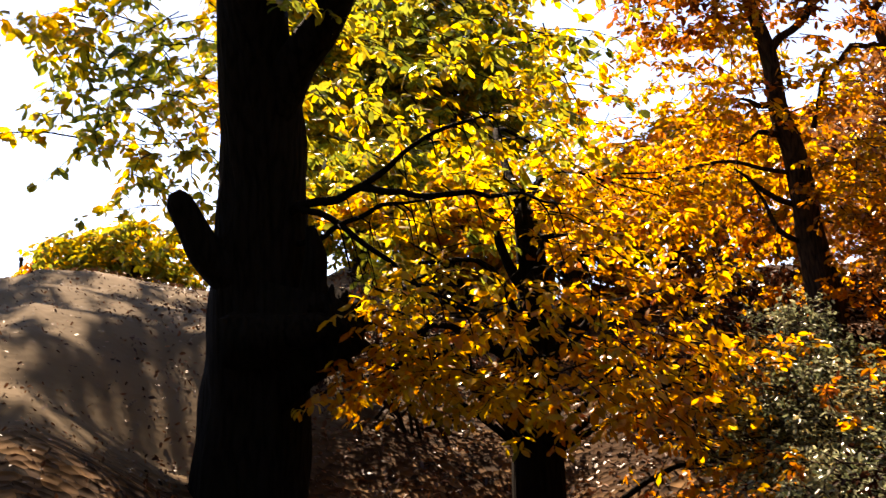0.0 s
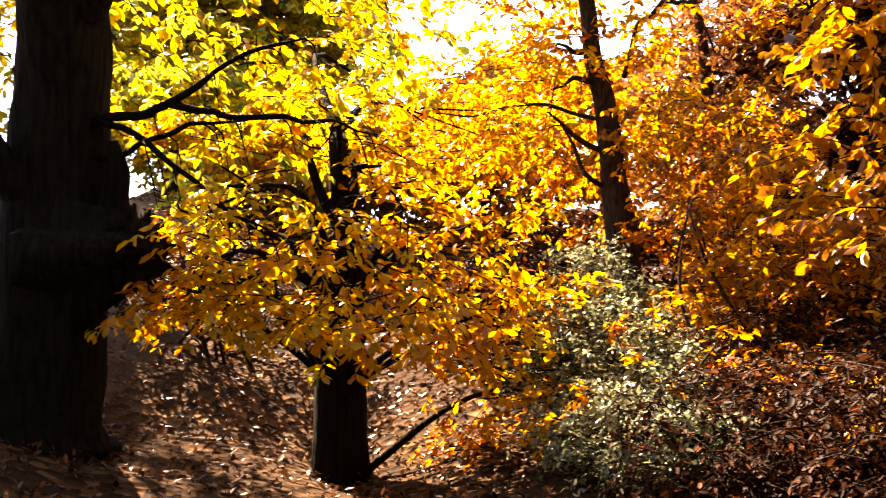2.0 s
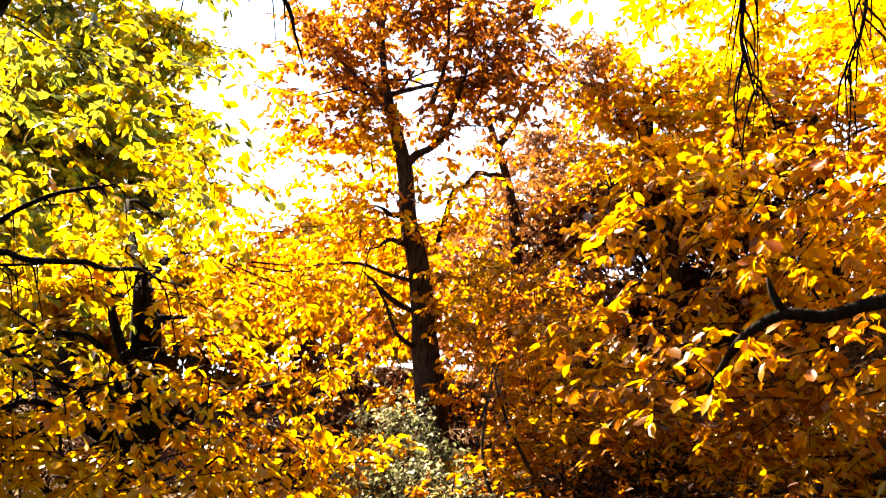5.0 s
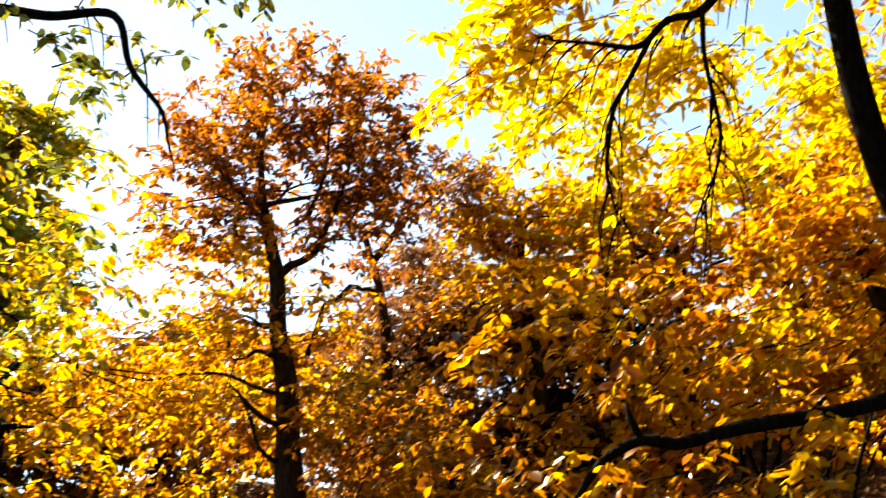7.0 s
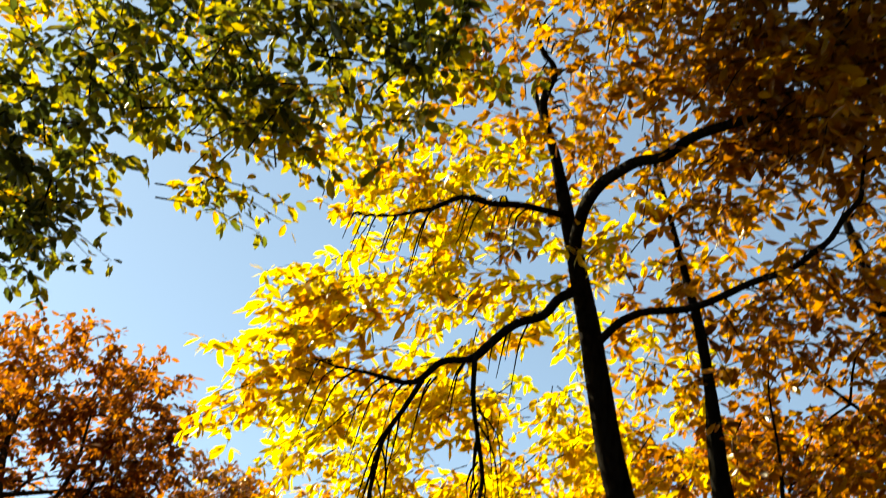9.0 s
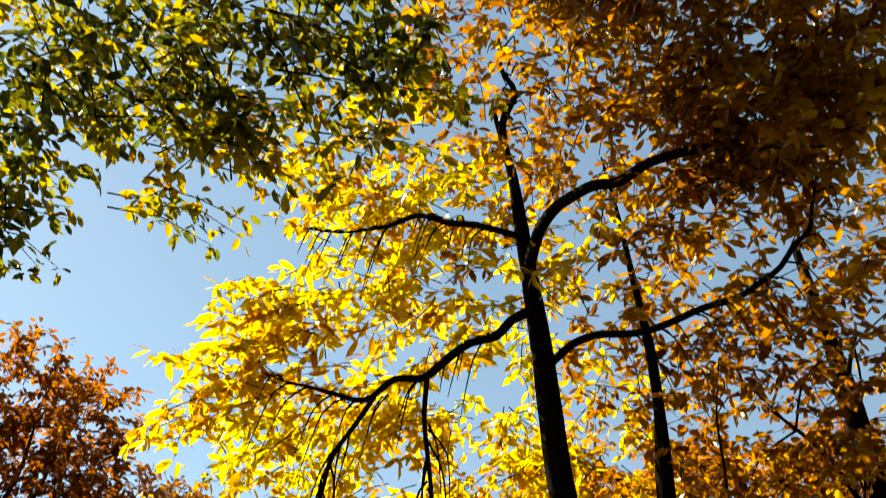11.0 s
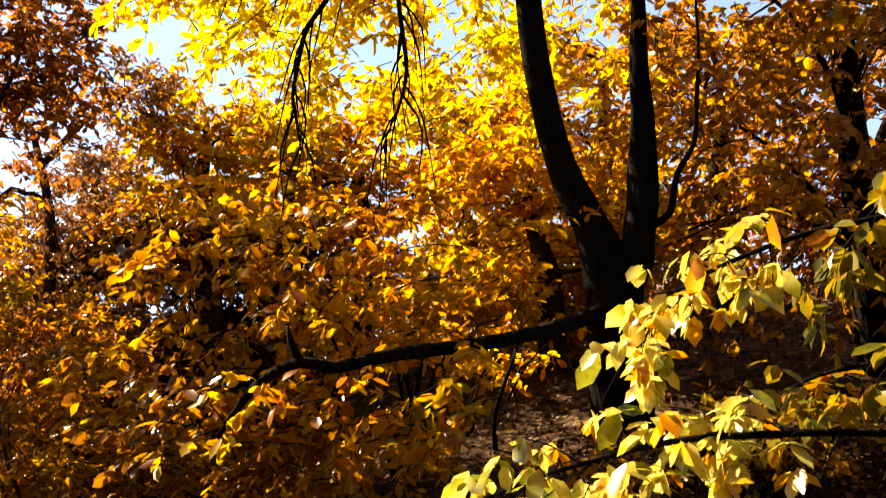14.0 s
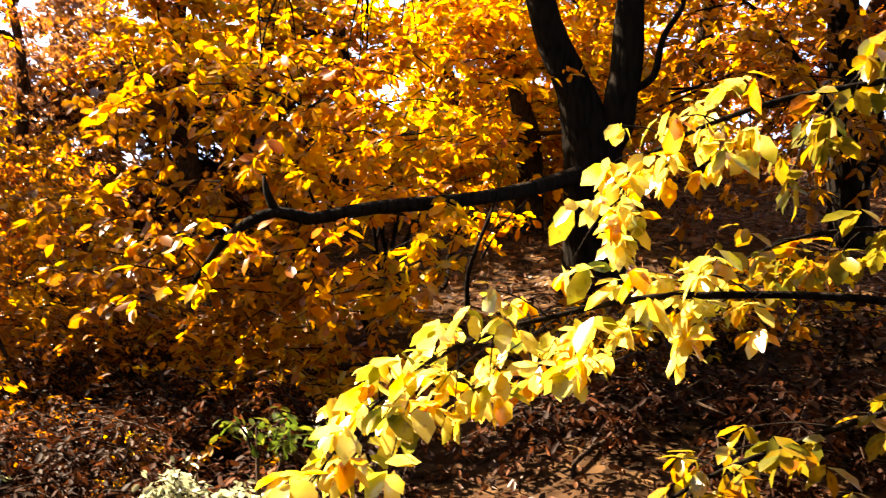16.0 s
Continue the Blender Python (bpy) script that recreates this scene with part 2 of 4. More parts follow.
def array_mesh(name, verts, loops, sizes, mat, parent=None):
    """A mesh object from numpy arrays: vertices, the corners of all faces in a row, and the corners a face."""
    me = bpy.data.meshes.new(name)
    me.vertices.add(len(verts))
    me.vertices.foreach_set("co", np.ascontiguousarray(verts, np.float32).ravel())
    me.loops.add(len(loops))
    me.loops.foreach_set("vertex_index", np.ascontiguousarray(loops, np.int32))
    me.polygons.add(len(sizes))
    me.polygons.foreach_set("loop_start", np.concatenate([[0], np.cumsum(sizes)[:-1]]).astype(np.int32))
    me.materials.append(mat)
    me.update(calc_edges=True)
    ob = new(name, me)
    ob.parent = parent
    return ob


def unit(v):
    return v / np.maximum(np.linalg.norm(v, axis=-1, keepdims=True), 1e-9)


def leaf_arrays(base, axis, up, length, width, curl, plain=False):
    """Leaf blades, folded along the midrib and curling down: 8 corners and 6 faces each; plain ones, for far trees and the litter, 6 and 2."""
    axis = unit(axis)
    side = unit(np.cross(axis, up))
    nor = np.cross(side, axis)
    n = len(base)
    if plain:
        shape = ((0, 0, 0), (0.3, -0.42, 0.1), (0.72, -0.44, 0.1), (1, 0, 0), (0.72, 0.44, 0.1), (0.3, 0.42, 0.1))
        V = np.stack([base + axis * (length * s)[:, None] + side * (width * a)[:, None] + nor * (width * h - curl * length * s * s)[:, None] for s, a, h in shape], 1)
        loops = (np.array([0, 3, 2, 1, 0, 5, 4, 3])[None] + 6 * np.arange(n)[:, None]).ravel()
        return V.reshape(-1, 3), loops, np.full(2 * n, 4)
    V = np.empty((n, 8, 3))
    #        along, across, lift
    shape = ((0, 0, 0), (0.32, -0.42, 0.1), (0.32, 0, 0), (0.32, 0.42, 0.1), (0.72, -0.46, 0.09), (0.74, 0, 0), (0.72, 0.46, 0.09), (1, 0, 0))
    for k, (s, a, h) in enumerate(shape):
        V[:, k] = base + axis * (length * s)[:, None] + side * (width * a)[:, None] + nor * (width * h - curl * length * s * s)[:, None]
    quads = np.array([0, 3, 2, 0, 2, 1, 1, 2, 5, 4, 2, 3, 6, 5, 4, 5, 7, 5, 6, 7])
    sizes = np.tile(np.array([3, 3, 4, 4, 3, 3]), n)
    loops = (quads[None] + 8 * np.arange(n)[:, None]).ravel()
    return V.reshape(-1, 3), loops, sizes


def leaves(name, parent, mat, base, axis, up, length, width, curl, label="", plain=False):
    V, loops, sizes = leaf_arrays(base, axis, up, length, width, curl, plain)
    ob = array_mesh(name, V, loops, sizes, mat, parent)
    tagged(ob, label, "", "", "stuff")
    return ob


def smooth_line(points, radii, step):
    """A Catmull-Rom line through the points, resampled, with its radii."""
    P, R = np.array(points, float), np.array(radii, float)
    if len(P) == 2:
        P = np.array([P[0], (P[0] + P[1]) / 2, P[1]])
        R = np.array([R[0], (R[0] + R[1]) / 2, R[1]])
    Q = np.vstack([2 * P[0] - P[1], P, 2 * P[-1] - P[-2]])
    out, rad = [], []
    for i in range(len(P) - 1):
        a, b, c, d = Q[i:i + 4]
        k = max(2, int(np.linalg.norm(c - b) / step))
        for u in np.arange(k) / k:
            out.append(0.5 * (2 * b + (c - a) * u + (2 * a - 5 * b + 4 * c - d) * u * u + (3 * b - a - 3 * c + d) * u ** 3))
            rad.append(R[i] + (R[i + 1] - R[i]) * u)
    out.append(P[-1])
    rad.append(R[-1])
    return np.array(out), np.array(rad)


def tube(points, radii, sides=8, step=0.15, rough=0.0, seed=0.0):
    """A tapered limb along the points: vertices and faces, with knobbly bark where rough is set."""
    L, R = smooth_line(points, radii, step)
    T = unit(np.gradient(L, axis=0))
    ref = np.array((0.31, 0.95, 0.05)) if abs(T[0][2]) > 0.7 else np.array((0.0, 0.0, 1.0))
    verts, faces = [], []
    ang = 2 * math.pi * np.arange(sides) / sides
    for i, (p, t, r) in enumerate(zip(L, T, R)):
        s = unit(np.cross(t, ref))
        u = np.cross(s, t)
        k = np.ones(sides)
        if rough:
            k += rough * np.array([noise.noise(Vector((2.2 * math.cos(a) + seed, 2.2 * math.sin(a), 1.3 * p[2] + 0.7 * p[0]))) for a in ang])
            k += 0.5 * rough * np.array([noise.noise(Vector((7 * math.cos(a) + seed, 7 * math.sin(a), 2.5 * p[2] + p[1]))) for a in ang])
        verts.append(p + (np.cos(ang) * r * k)[:, None] * s + (np.sin(ang) * r * k)[:, None] * u)
        if i:
            b = (i - 1) * sides
            faces += [(b + j, b + (j + 1) % sides, b + sides + (j + 1) % sides, b + sides + j) for j in range(sides)]
    verts = np.concatenate(verts)
    n = len(L) * sides
    faces.append(tuple(range(n - sides, n)))
    faces.append(tuple(range(sides - 1, -1, -1)))
    return verts.tolist(), faces


def part_tube(name, points, radii, mat, parent, sides=8, step=0.15, rough=0.0, label=""):
    v, f = tube(points, radii, sides, step, rough, len(points) * 1.7 + points[0][0])
    ob = mesh_object(name, v, f, mat, parent)
    tagged(ob, label)
    return ob


def twig_arrays(nodes, r0, r1):
    """Thin three-sided twigs. nodes: (twigs, stations, 3)."""
    n, k, _ = nodes.shape
    T = unit(np.gradient(nodes, axis=1))
    s = unit(np.cross(T, np.array((0.3, 0.2, 1.0))))
    u = np.cross(s, T)
    rad = np.linspace(r0, r1, k)[None, :, None]
    ring = np.stack([nodes + rad * (math.cos(a) * s + math.sin(a) * u) for a in (0, 2.094, 4.189)], 2)
    V = ring.reshape(-1, 3)
    idx = np.arange(n * k * 3).reshape(n, k, 3)
    loops = []
    for j in range(3):
        a, b = idx[:, :-1, j], idx[:, :-1, (j + 1) % 3]
        c, d = idx[:, 1:, (j + 1) % 3], idx[:, 1:, j]
        loops.append(np.stack([a, b, c, d], -1).reshape(-1, 4))
    loops = np.concatenate(loops)
    return V, loops.ravel(), np.full(len(loops), 4)


def in_ball(n, shell=0.45):
    v = unit(rng.normal(size=(n, 3)))
    return v * (shell + (1 - shell) * rng.random((n, 1)) ** 0.6)


def sprays(lumps, heart, leaf, spray, thick=0.85, stations=5, whorl=5, droop=0.28, flat=0.9, slim=1.0):
    """Leafy sprays that fill the lumps (centre, radii, count): twigs that run outwards and droop, with leaves at every station.
    heart: the axis of the tree that they grow away from. Returns the twigs' stations and the leaves' arrays."""
    starts, ways = [], []
    for c, r, n in lumps:
        n = int(n * thick)
        off = in_ball(n)
        p = np.array(c) + off * np.array(r)
        w = p - np.array(heart)
        w[:, 2] *= 0.25
        starts.append(p)
        ways.append(unit(unit(w) * 0.8 + unit(rng.normal(size=(n, 3))) * np.array((0.9, 0.9, 0.25))))
    P, W = np.concatenate(starts), np.concatenate(ways)
    n = len(P)
    span = spray * rng.uniform(0.6, 1.25, n)
    s = np.linspace(0, 1, stations)
    down = np.array((0, 0, -1.0))
    nodes = (P - W * span[:, None] * 0.4)[:, None] + W[:, None] * (span[:, None] * s)[..., None] \
        + down * (droop * span[:, None] * s ** 2)[..., None]
    nodes += rng.normal(size=nodes.shape) * 0.02
    at = np.repeat(nodes[:, 1:].reshape(-1, 3), whorl, 0)
    along = np.repeat(unit(np.gradient(nodes, axis=1))[:, 1:].reshape(-1, 3), whorl, 0)
    m = len(at)
    sideways = unit(np.cross(along, np.array((0, 0, 1.0))))
    turn = np.tile(2 * math.pi * np.arange(whorl) / whorl, m // whorl) + np.repeat(rng.uniform(0, 6.28, m // whorl), whorl) + rng.normal(size=m) * 0.25
    axis = unit(along * (0.45 + np.cos(turn))[:, None] + sideways * np.sin(turn)[:, None] + rng.normal(size=(m, 3)) * 0.18 + down * rng.uniform(0.0, 0.7, (m, 1)))
    up = unit(np.array((0, 0, 1.0)) * flat + rng.normal(size=(m, 3)) * 0.5)
    length = leaf * np.clip(rng.normal(1, 0.22, m), 0.45, 1.5)
    width = slim * length * rng.uniform(0.38, 0.56, m)
    curl = rng.uniform(0.0, 0.35, m)
    base = at + rng.normal(size=(m, 3)) * 0.02
    return nodes, (base, axis, up, length, width, curl)


def reseed():
    """A fresh run of random numbers for every tree and bush, so that one can change without its neighbours."""
    global rng, grown
    grown += 1
    rng = np.random.default_rng(100 + grown)


def tree_root(name, foot, label, group=""):
    reseed()
    root = new(name)
    root.empty_display_size = 0.3
    tagged(root, label, "tree", group)
    return root


def dress(root, lumps, heart, mat, leaf=0.17, spray=0.7, bark=None, label="", plain=False, rear=False, **more):
    """Twigs and leaves of a crown, as two parts of the tree. rear: a crown added unseen behind the path that leaves the
    clearing ahead free.
    """
    nodes, arr = sprays(lumps, heart, leaf, spray, **more)
    if rear:
        nodes = nodes[nodes[:, :, 1].max(1) < -0.5]
        arr = tuple(v[arr[0][:, 1] < -0.5] for v in arr)
    V, loops, sizes = twig_arrays(nodes[:, ::2] if plain else nodes, 0.007, 0.002)
    tw = array_mesh("branchwork", V, loops, sizes, bark or bark_dark, root)
    tagged(tw, kind="stuff")
    leaves("foliage", root, mat, *arr, label=label, plain=plain)


def reach_limbs(root, lumps, line, mat, r0=0.045):
    """A limb from the trunk line to the heart of every lump, with side branches inside it."""
    line = np.array(line)
    for c, r, n in lumps:
        c = np.array(c)
        d = np.linalg.norm(line - c, axis=1) + np.where(line[:, 2] > c[2] - 0.1, 2.5, 0)
        a = line[np.argmin(d)]
        mid = (a + c) / 2 + np.array((0, 0, 0.12 * np.linalg.norm(c - a))) + rng.normal(size=3) * 0.12
        far = np.linalg.norm(c - a)
        if far < 0.25:
            continue
        part_tube("branch", [a, mid, c], [min(r0, 0.02 + 0.012 * far), 0.6 * r0, 0.014], mat, root, 6, 0.2, 0.15)
        for k in range(3):
            e = c + in_ball(1, 0.7)[0] * np.array(r) * 0.9
            part_tube("branch", [mid * 0.4 + c * 0.6, (c + e) / 2 + rng.normal(size=3) * 0.08, e], [0.014, 0.01, 0.004], mat, root, 4, 0.2)


def droopers(root, pts, n, mat, long=0.6, r=0.011):
    """Thin side shoots that fork off a limb and hang down."""
    L, _ = smooth_line(pts, np.ones(len(pts)), 0.05)
    for k in range(n):
        i = int(len(L) * (0.2 + 0.78 * (k + rng.random()) / n))
        i = min(max(i, 1), len(L) - 2)
        t = unit(L[i + 1] - L[i - 1])
        side = unit(np.cross(t, (0, 0, 1.0))) * rng.choice((-1, 1))
        w = long * rng.uniform(0.5, 1.4)
        a = L[i] + (t * 0.4 + side * rng.uniform(0.1, 0.5)) * w * 0.4 + np.array((0, 0, -0.12 * w))
        b = a + (t * 0.3 + side * rng.uniform(-0.2, 0.3)) * w * 0.5 + np.array((0, 0, -0.55 * w))
        part_tube("branch", [L[i], a, b], [r, 0.7 * r, 0.003], mat, root, 5, 0.1)


def crooked(pts, r, bend=0.03):
    """A limb's line with small kinks put in between its points."""
    out, rad = [pts[0]], [r[0]]
    for a, b, ra, rb in zip(pts[:-1], pts[1:], r[:-1], r[1:]):
        span = np.linalg.norm(np.array(b) - np.array(a))
        out += [(np.array(a) + np.array(b)) / 2 + rng.normal(size=3) * min(bend, 0.06 * span), b]
        rad += [(ra + rb) / 2, rb]
    return out, rad


def lump(heading, rise, far, radii, n):
    return (spot(heading, rise, far), radii, n)


# ---- ground ----
def build_ground():
    na, rings = 288, np.concatenate([np.linspace(0.4, 20, 110), np.geomspace(20.8, 3000, 46)])
    a = np.radians(np.arange(na) * 360 / na)
    X, Y = rings[:, None] * np.sin(a), rings[:, None] * np.cos(a)
    Zg = ground_z(X, Y)
    V = np.stack([X, Y, Zg], -1).reshape(-1, 3)
    V = np.vstack([V, [[0, 0, 0]]])
    i = np.arange(len(rings) - 1)[:, None] * na
    j = np.arange(na)[None]
    q = np.stack([i + j, i + na + j, i + na + (j + 1) % na, i + (j + 1) % na], -1).reshape(-1, 4)
    fan = np.stack([np.full(na, len(V) - 1), np.arange(na), (np.arange(na) + 1) % na], -1)
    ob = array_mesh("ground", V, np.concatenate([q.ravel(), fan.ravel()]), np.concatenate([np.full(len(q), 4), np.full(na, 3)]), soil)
    ob.data.polygons.foreach_set("use_smooth", np.ones(len(ob.data.polygons), bool))
    tagged(ob, "sloping forest floor of brown earth and rotting leaves", "ground", kind="structure")
    return ob


build_ground()


def build_litter(n=76000):
    a = np.radians(np.where(rng.random(n) < 0.8, rng.uniform(-60, 60, n), rng.uniform(60, 300, n)))
    d = 18 * rng.random(n) ** 0.6
    keep = (rng.random(n) < np.interp(np.degrees(a), (-47, -40), (0.45, 1.0))) & ((np.abs(a) < 1.06) | (d < 8))
    a, d = a[keep], d[keep]
    n = len(a)
    x, y = d * np.sin(a), d * np.cos(a)
    z = ground_z(x, y) + rng.uniform(0.0, 0.06, n)
    h = 0.05
    up = unit(np.stack([-(ground_z(x + h, y) - ground_z(x - h, y)) / (2 * h), -(ground_z(x, y + h) - ground_z(x, y - h)) / (2 * h), np.ones(n)], -1)
              + rng.normal(size=(n, 3)) * 0.75)
    axis = np.cross(up, unit(rng.normal(size=(n, 3))))
    length = 0.062 * np.clip(rng.normal(1, 0.28, n), 0.4, 1.6) * np.interp(np.degrees(a), (-47, -40), (0.6, 1.0))
    ob = leaves("fallen_leaves", None, leaf_dry, np.stack([x, y, z], -1), axis, up, length, length * rng.uniform(0.35, 0.55, n), rng.uniform(-0.2, 0.3, n), plain=True)
    tagged(ob, "carpet of dry brown fallen leaves on the slope", "fallen leaves", kind="stuff")


build_litter()


def foot(heading, far):
    p = spot(heading, 0, far)
    return np.array((p[0], p[1], float(ground_z(p[0], p[1])) - 0.12))


# ---- the big dark chestnut ----
def big_chestnut():
    root = tree_root("chestnut_tree", None, "massive old chestnut with near-black bark and yellow-green leaves")
    b = foot(-38.6, 8.6)
    line = [b, spot(-38.6, -3.0, 8.6), spot(-38.4, 2, 8.6), spot(-38.2, 8, 8.6), spot(-38.1, 14, 8.65), spot(-38.4, 19, 8.7), spot(-38.9, 25, 8.8), spot(-39.6, 33, 9.2), spot(-39, 41, 9.8)]
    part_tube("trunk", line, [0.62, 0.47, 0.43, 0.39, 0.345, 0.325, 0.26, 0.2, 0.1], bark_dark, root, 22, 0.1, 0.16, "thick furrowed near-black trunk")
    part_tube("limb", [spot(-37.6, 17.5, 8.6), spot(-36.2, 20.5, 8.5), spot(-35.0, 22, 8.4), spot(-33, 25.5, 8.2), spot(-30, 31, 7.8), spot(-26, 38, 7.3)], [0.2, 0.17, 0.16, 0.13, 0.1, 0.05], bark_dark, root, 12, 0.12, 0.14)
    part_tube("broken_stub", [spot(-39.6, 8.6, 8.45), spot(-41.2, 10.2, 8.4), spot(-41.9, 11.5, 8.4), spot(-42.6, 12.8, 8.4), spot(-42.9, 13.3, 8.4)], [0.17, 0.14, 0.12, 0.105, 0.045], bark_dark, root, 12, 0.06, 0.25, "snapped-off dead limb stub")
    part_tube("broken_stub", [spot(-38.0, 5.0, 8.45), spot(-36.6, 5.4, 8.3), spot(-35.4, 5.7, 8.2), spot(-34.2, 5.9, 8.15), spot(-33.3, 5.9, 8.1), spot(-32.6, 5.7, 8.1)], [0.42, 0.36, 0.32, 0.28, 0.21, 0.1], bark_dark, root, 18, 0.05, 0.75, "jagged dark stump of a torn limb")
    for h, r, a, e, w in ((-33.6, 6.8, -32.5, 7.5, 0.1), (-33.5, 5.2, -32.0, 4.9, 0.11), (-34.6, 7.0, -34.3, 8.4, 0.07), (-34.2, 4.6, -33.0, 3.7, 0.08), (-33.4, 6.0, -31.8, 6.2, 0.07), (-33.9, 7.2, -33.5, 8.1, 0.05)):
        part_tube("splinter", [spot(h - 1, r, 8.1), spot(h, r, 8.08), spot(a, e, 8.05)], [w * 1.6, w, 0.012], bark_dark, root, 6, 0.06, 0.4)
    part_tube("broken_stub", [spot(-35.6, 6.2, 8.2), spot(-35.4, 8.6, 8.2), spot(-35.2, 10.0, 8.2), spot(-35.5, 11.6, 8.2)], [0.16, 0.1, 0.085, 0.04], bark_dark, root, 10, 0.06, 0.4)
    for pts, r in (
        ([spot(-36.6, 12.3, 8.4), spot(-34, 13.0, 8.2), spot(-32.7, 13.7, 8.1), spot(-30.3, 15.5, 8.0), spot(-26.8, 17.1, 7.9), spot(-25.2, 17.5, 7.8)], (0.045, 0.04, 0.034, 0.022, 0.016, 0.006)),
        ([spot(-32.7, 13.7, 8.1), spot(-30.3, 13.4, 8.0), spot(-27.7, 13.2, 7.8), spot(-25.5, 13.0, 7.7), spot(-23.6, 13.1, 7.6), spot(-21.3, 12.4, 7.5)], (0.034, 0.028, 0.025, 0.02, 0.015, 0.005)),
        ([spot(-36.2, 12.8, 8.4), spot(-35, 12.3, 8.2), spot(-33.3, 11.2, 8.0), spot(-30.8, 9.4, 7.8), spot(-28.8, 7.8, 7.6), spot(-26.5, 6.6, 7.5)], (0.035, 0.03, 0.026, 0.02, 0.014, 0.005)),
        ([spot(-36.2, 10.6, 8.4), spot(-34, 11.6, 8.1), spot(-31.5, 12.7, 7.9), spot(-28.5, 13.0, 7.7)], (0.03, 0.024, 0.019, 0.008)),
        ([spot(-39, 30, 9), spot(-31, 42, 7.6), spot(-22, 49, 6.6), spot(-6, 55, 6.1), spot(8, 56, 5.8)], (0.12, 0.07, 0.05, 0.035, 0.012)),
        ([spot(-36, 29, 8.6), spot(-27, 31, 7.6), spot(-20, 32, 7), spot(-16.5, 27.5, 6.6), spot(-15.4, 24.5, 6.5)], (0.055, 0.042, 0.03, 0.015, 0.004)),
    ):
        part_tube("limb", *crooked(pts, [0.9 * v for v in r]), bark_dark, root, 9, 0.07, 0.28)
        droopers(root, pts, 6, bark_dark, 0.5, 0.009)
    low = [lump(-31, 15, 9.1, (1.0, 1.0, 0.75), 44), lump(-27, 19, 9.2, (1.2, 1.2, 0.9), 38), lump(-33, 24, 9.1, (1.1, 1.2, 0.8), 68),
           lump(-23, 22, 9.0, (0.9, 1.1, 0.8), 44), lump(-29, 10, 8.6, (0.9, 1.0, 0.6), 20), lump(-26, 15, 8.7, (0.8, 0.9, 0.6), 15),
           lump(-42.8, 24, 9.4, (0.9, 1.1, 0.9), 90), lump(-45.5, 20.5, 9.0, (0.5, 0.8, 0.6), 50), lump(-43.5, 16.5, 9.6, (0.5, 0.7, 0.5), 50), lump(-47.5, 17, 8.6, (0.45, 0.4, 0.25), 9),
           lump(-50, 15.8, 8.4, (0.3, 0.3, 0.15), 4), lump(-43, 12.5, 10, (0.4, 0.5, 0.35), 16)]
    high = [lump(-44, 36, 9.5, (1.4, 1.4, 0.9), 80), lump(-24, 28, 7.6, (0.9, 1.0, 0.9), 80),
            lump(-20, 38, 6.8, (0.8, 0.9, 0.7), 60), lump(-14.5, 41, 6.2, (0.5, 0.6, 0.6), 80), lump(-14, 37, 6.3, (0.35, 0.4, 0.35), 30), lump(-16, 46, 6.2, (0.8, 0.8, 0.6), 110),
            lump(-6, 49.5, 5.8, (0.55, 0.6, 0.4), 60), lump(-1, 46, 5.8, (0.4, 0.4, 0.3), 26), lump(3, 53, 5.7, (0.7, 0.6, 0.4), 90), lump(10, 51, 5.8, (0.6, 0.5, 0.4), 60), lump(13, 48, 5.8, (0.4, 0.4, 0.3), 22), lump(-30, 47, 8, (1.6, 1.6, 1), 80)]
    # Unseen roof of leaves, added to keep sky light off the camera side.
    over = [lump(-75, 62, 8, (2.2, 2.2, 0.6), 90), lump(-30, 82, 8, (2.2, 2.2, 0.6), 90), lump(-125, 66, 8, (2.2, 2.2, 0.6), 90), lump(150, 70, 8, (2.2, 2.2, 0.6), 90)]
    bank = [lump(-36, 24, 13, (1.0, 0.9, 0.7), 30), lump(-39, 21, 13, (0.9, 0.8, 0.8), 34), lump(-33.5, 21, 12.5, (0.8, 0.8, 0.6), 10), lump(-36.5, 17.5, 12, (0.8, 0.8, 0.6), 10)]
    heart = spot(-38.5, 20, 8.7)
    bright = [lump(-15.5, 45, 7.6, (0.8, 0.7, 0.7), 60), lump(-10, 48, 7.4, (0.8, 0.6, 0.5), 50), lump(-16.5, 39.5, 7.6, (0.4, 0.5, 0.5), 40), lump(0, 44.5, 6.6, (0.35, 0.4, 0.4), 40), lump(-3, 42, 6.6, (0.28, 0.3, 0.25), 16), lump(4, 46, 6.6, (0.4, 0.4, 0.3), 30)]
    dress(root, bright, heart, leaf_lime, 0.09, 0.5, plain=True, thick=0.42, label="sunlit lime and yellow leaves")
    dress(root, low, heart, leaf_lime, 0.11, 0.7, thick=0.5, flat=0.8, label="yellow-green autumn leaves")
    dress(root, over, heart, leaf_shade, 0.3, 0.9, plain=True, thick=0.85, label="green and yellow overhanging leaves, some added unseen")
    dress(root, bank, heart, leaf_lime, 0.15, 0.7, plain=True, thick=0.34, label="yellow-green autumn leaves")
    dress(root, high, heart, leaf_green, 0.09, 0.55, plain=True, thick=0.42, label="green and yellow overhanging leaves, some added unseen")


big_chestnut()


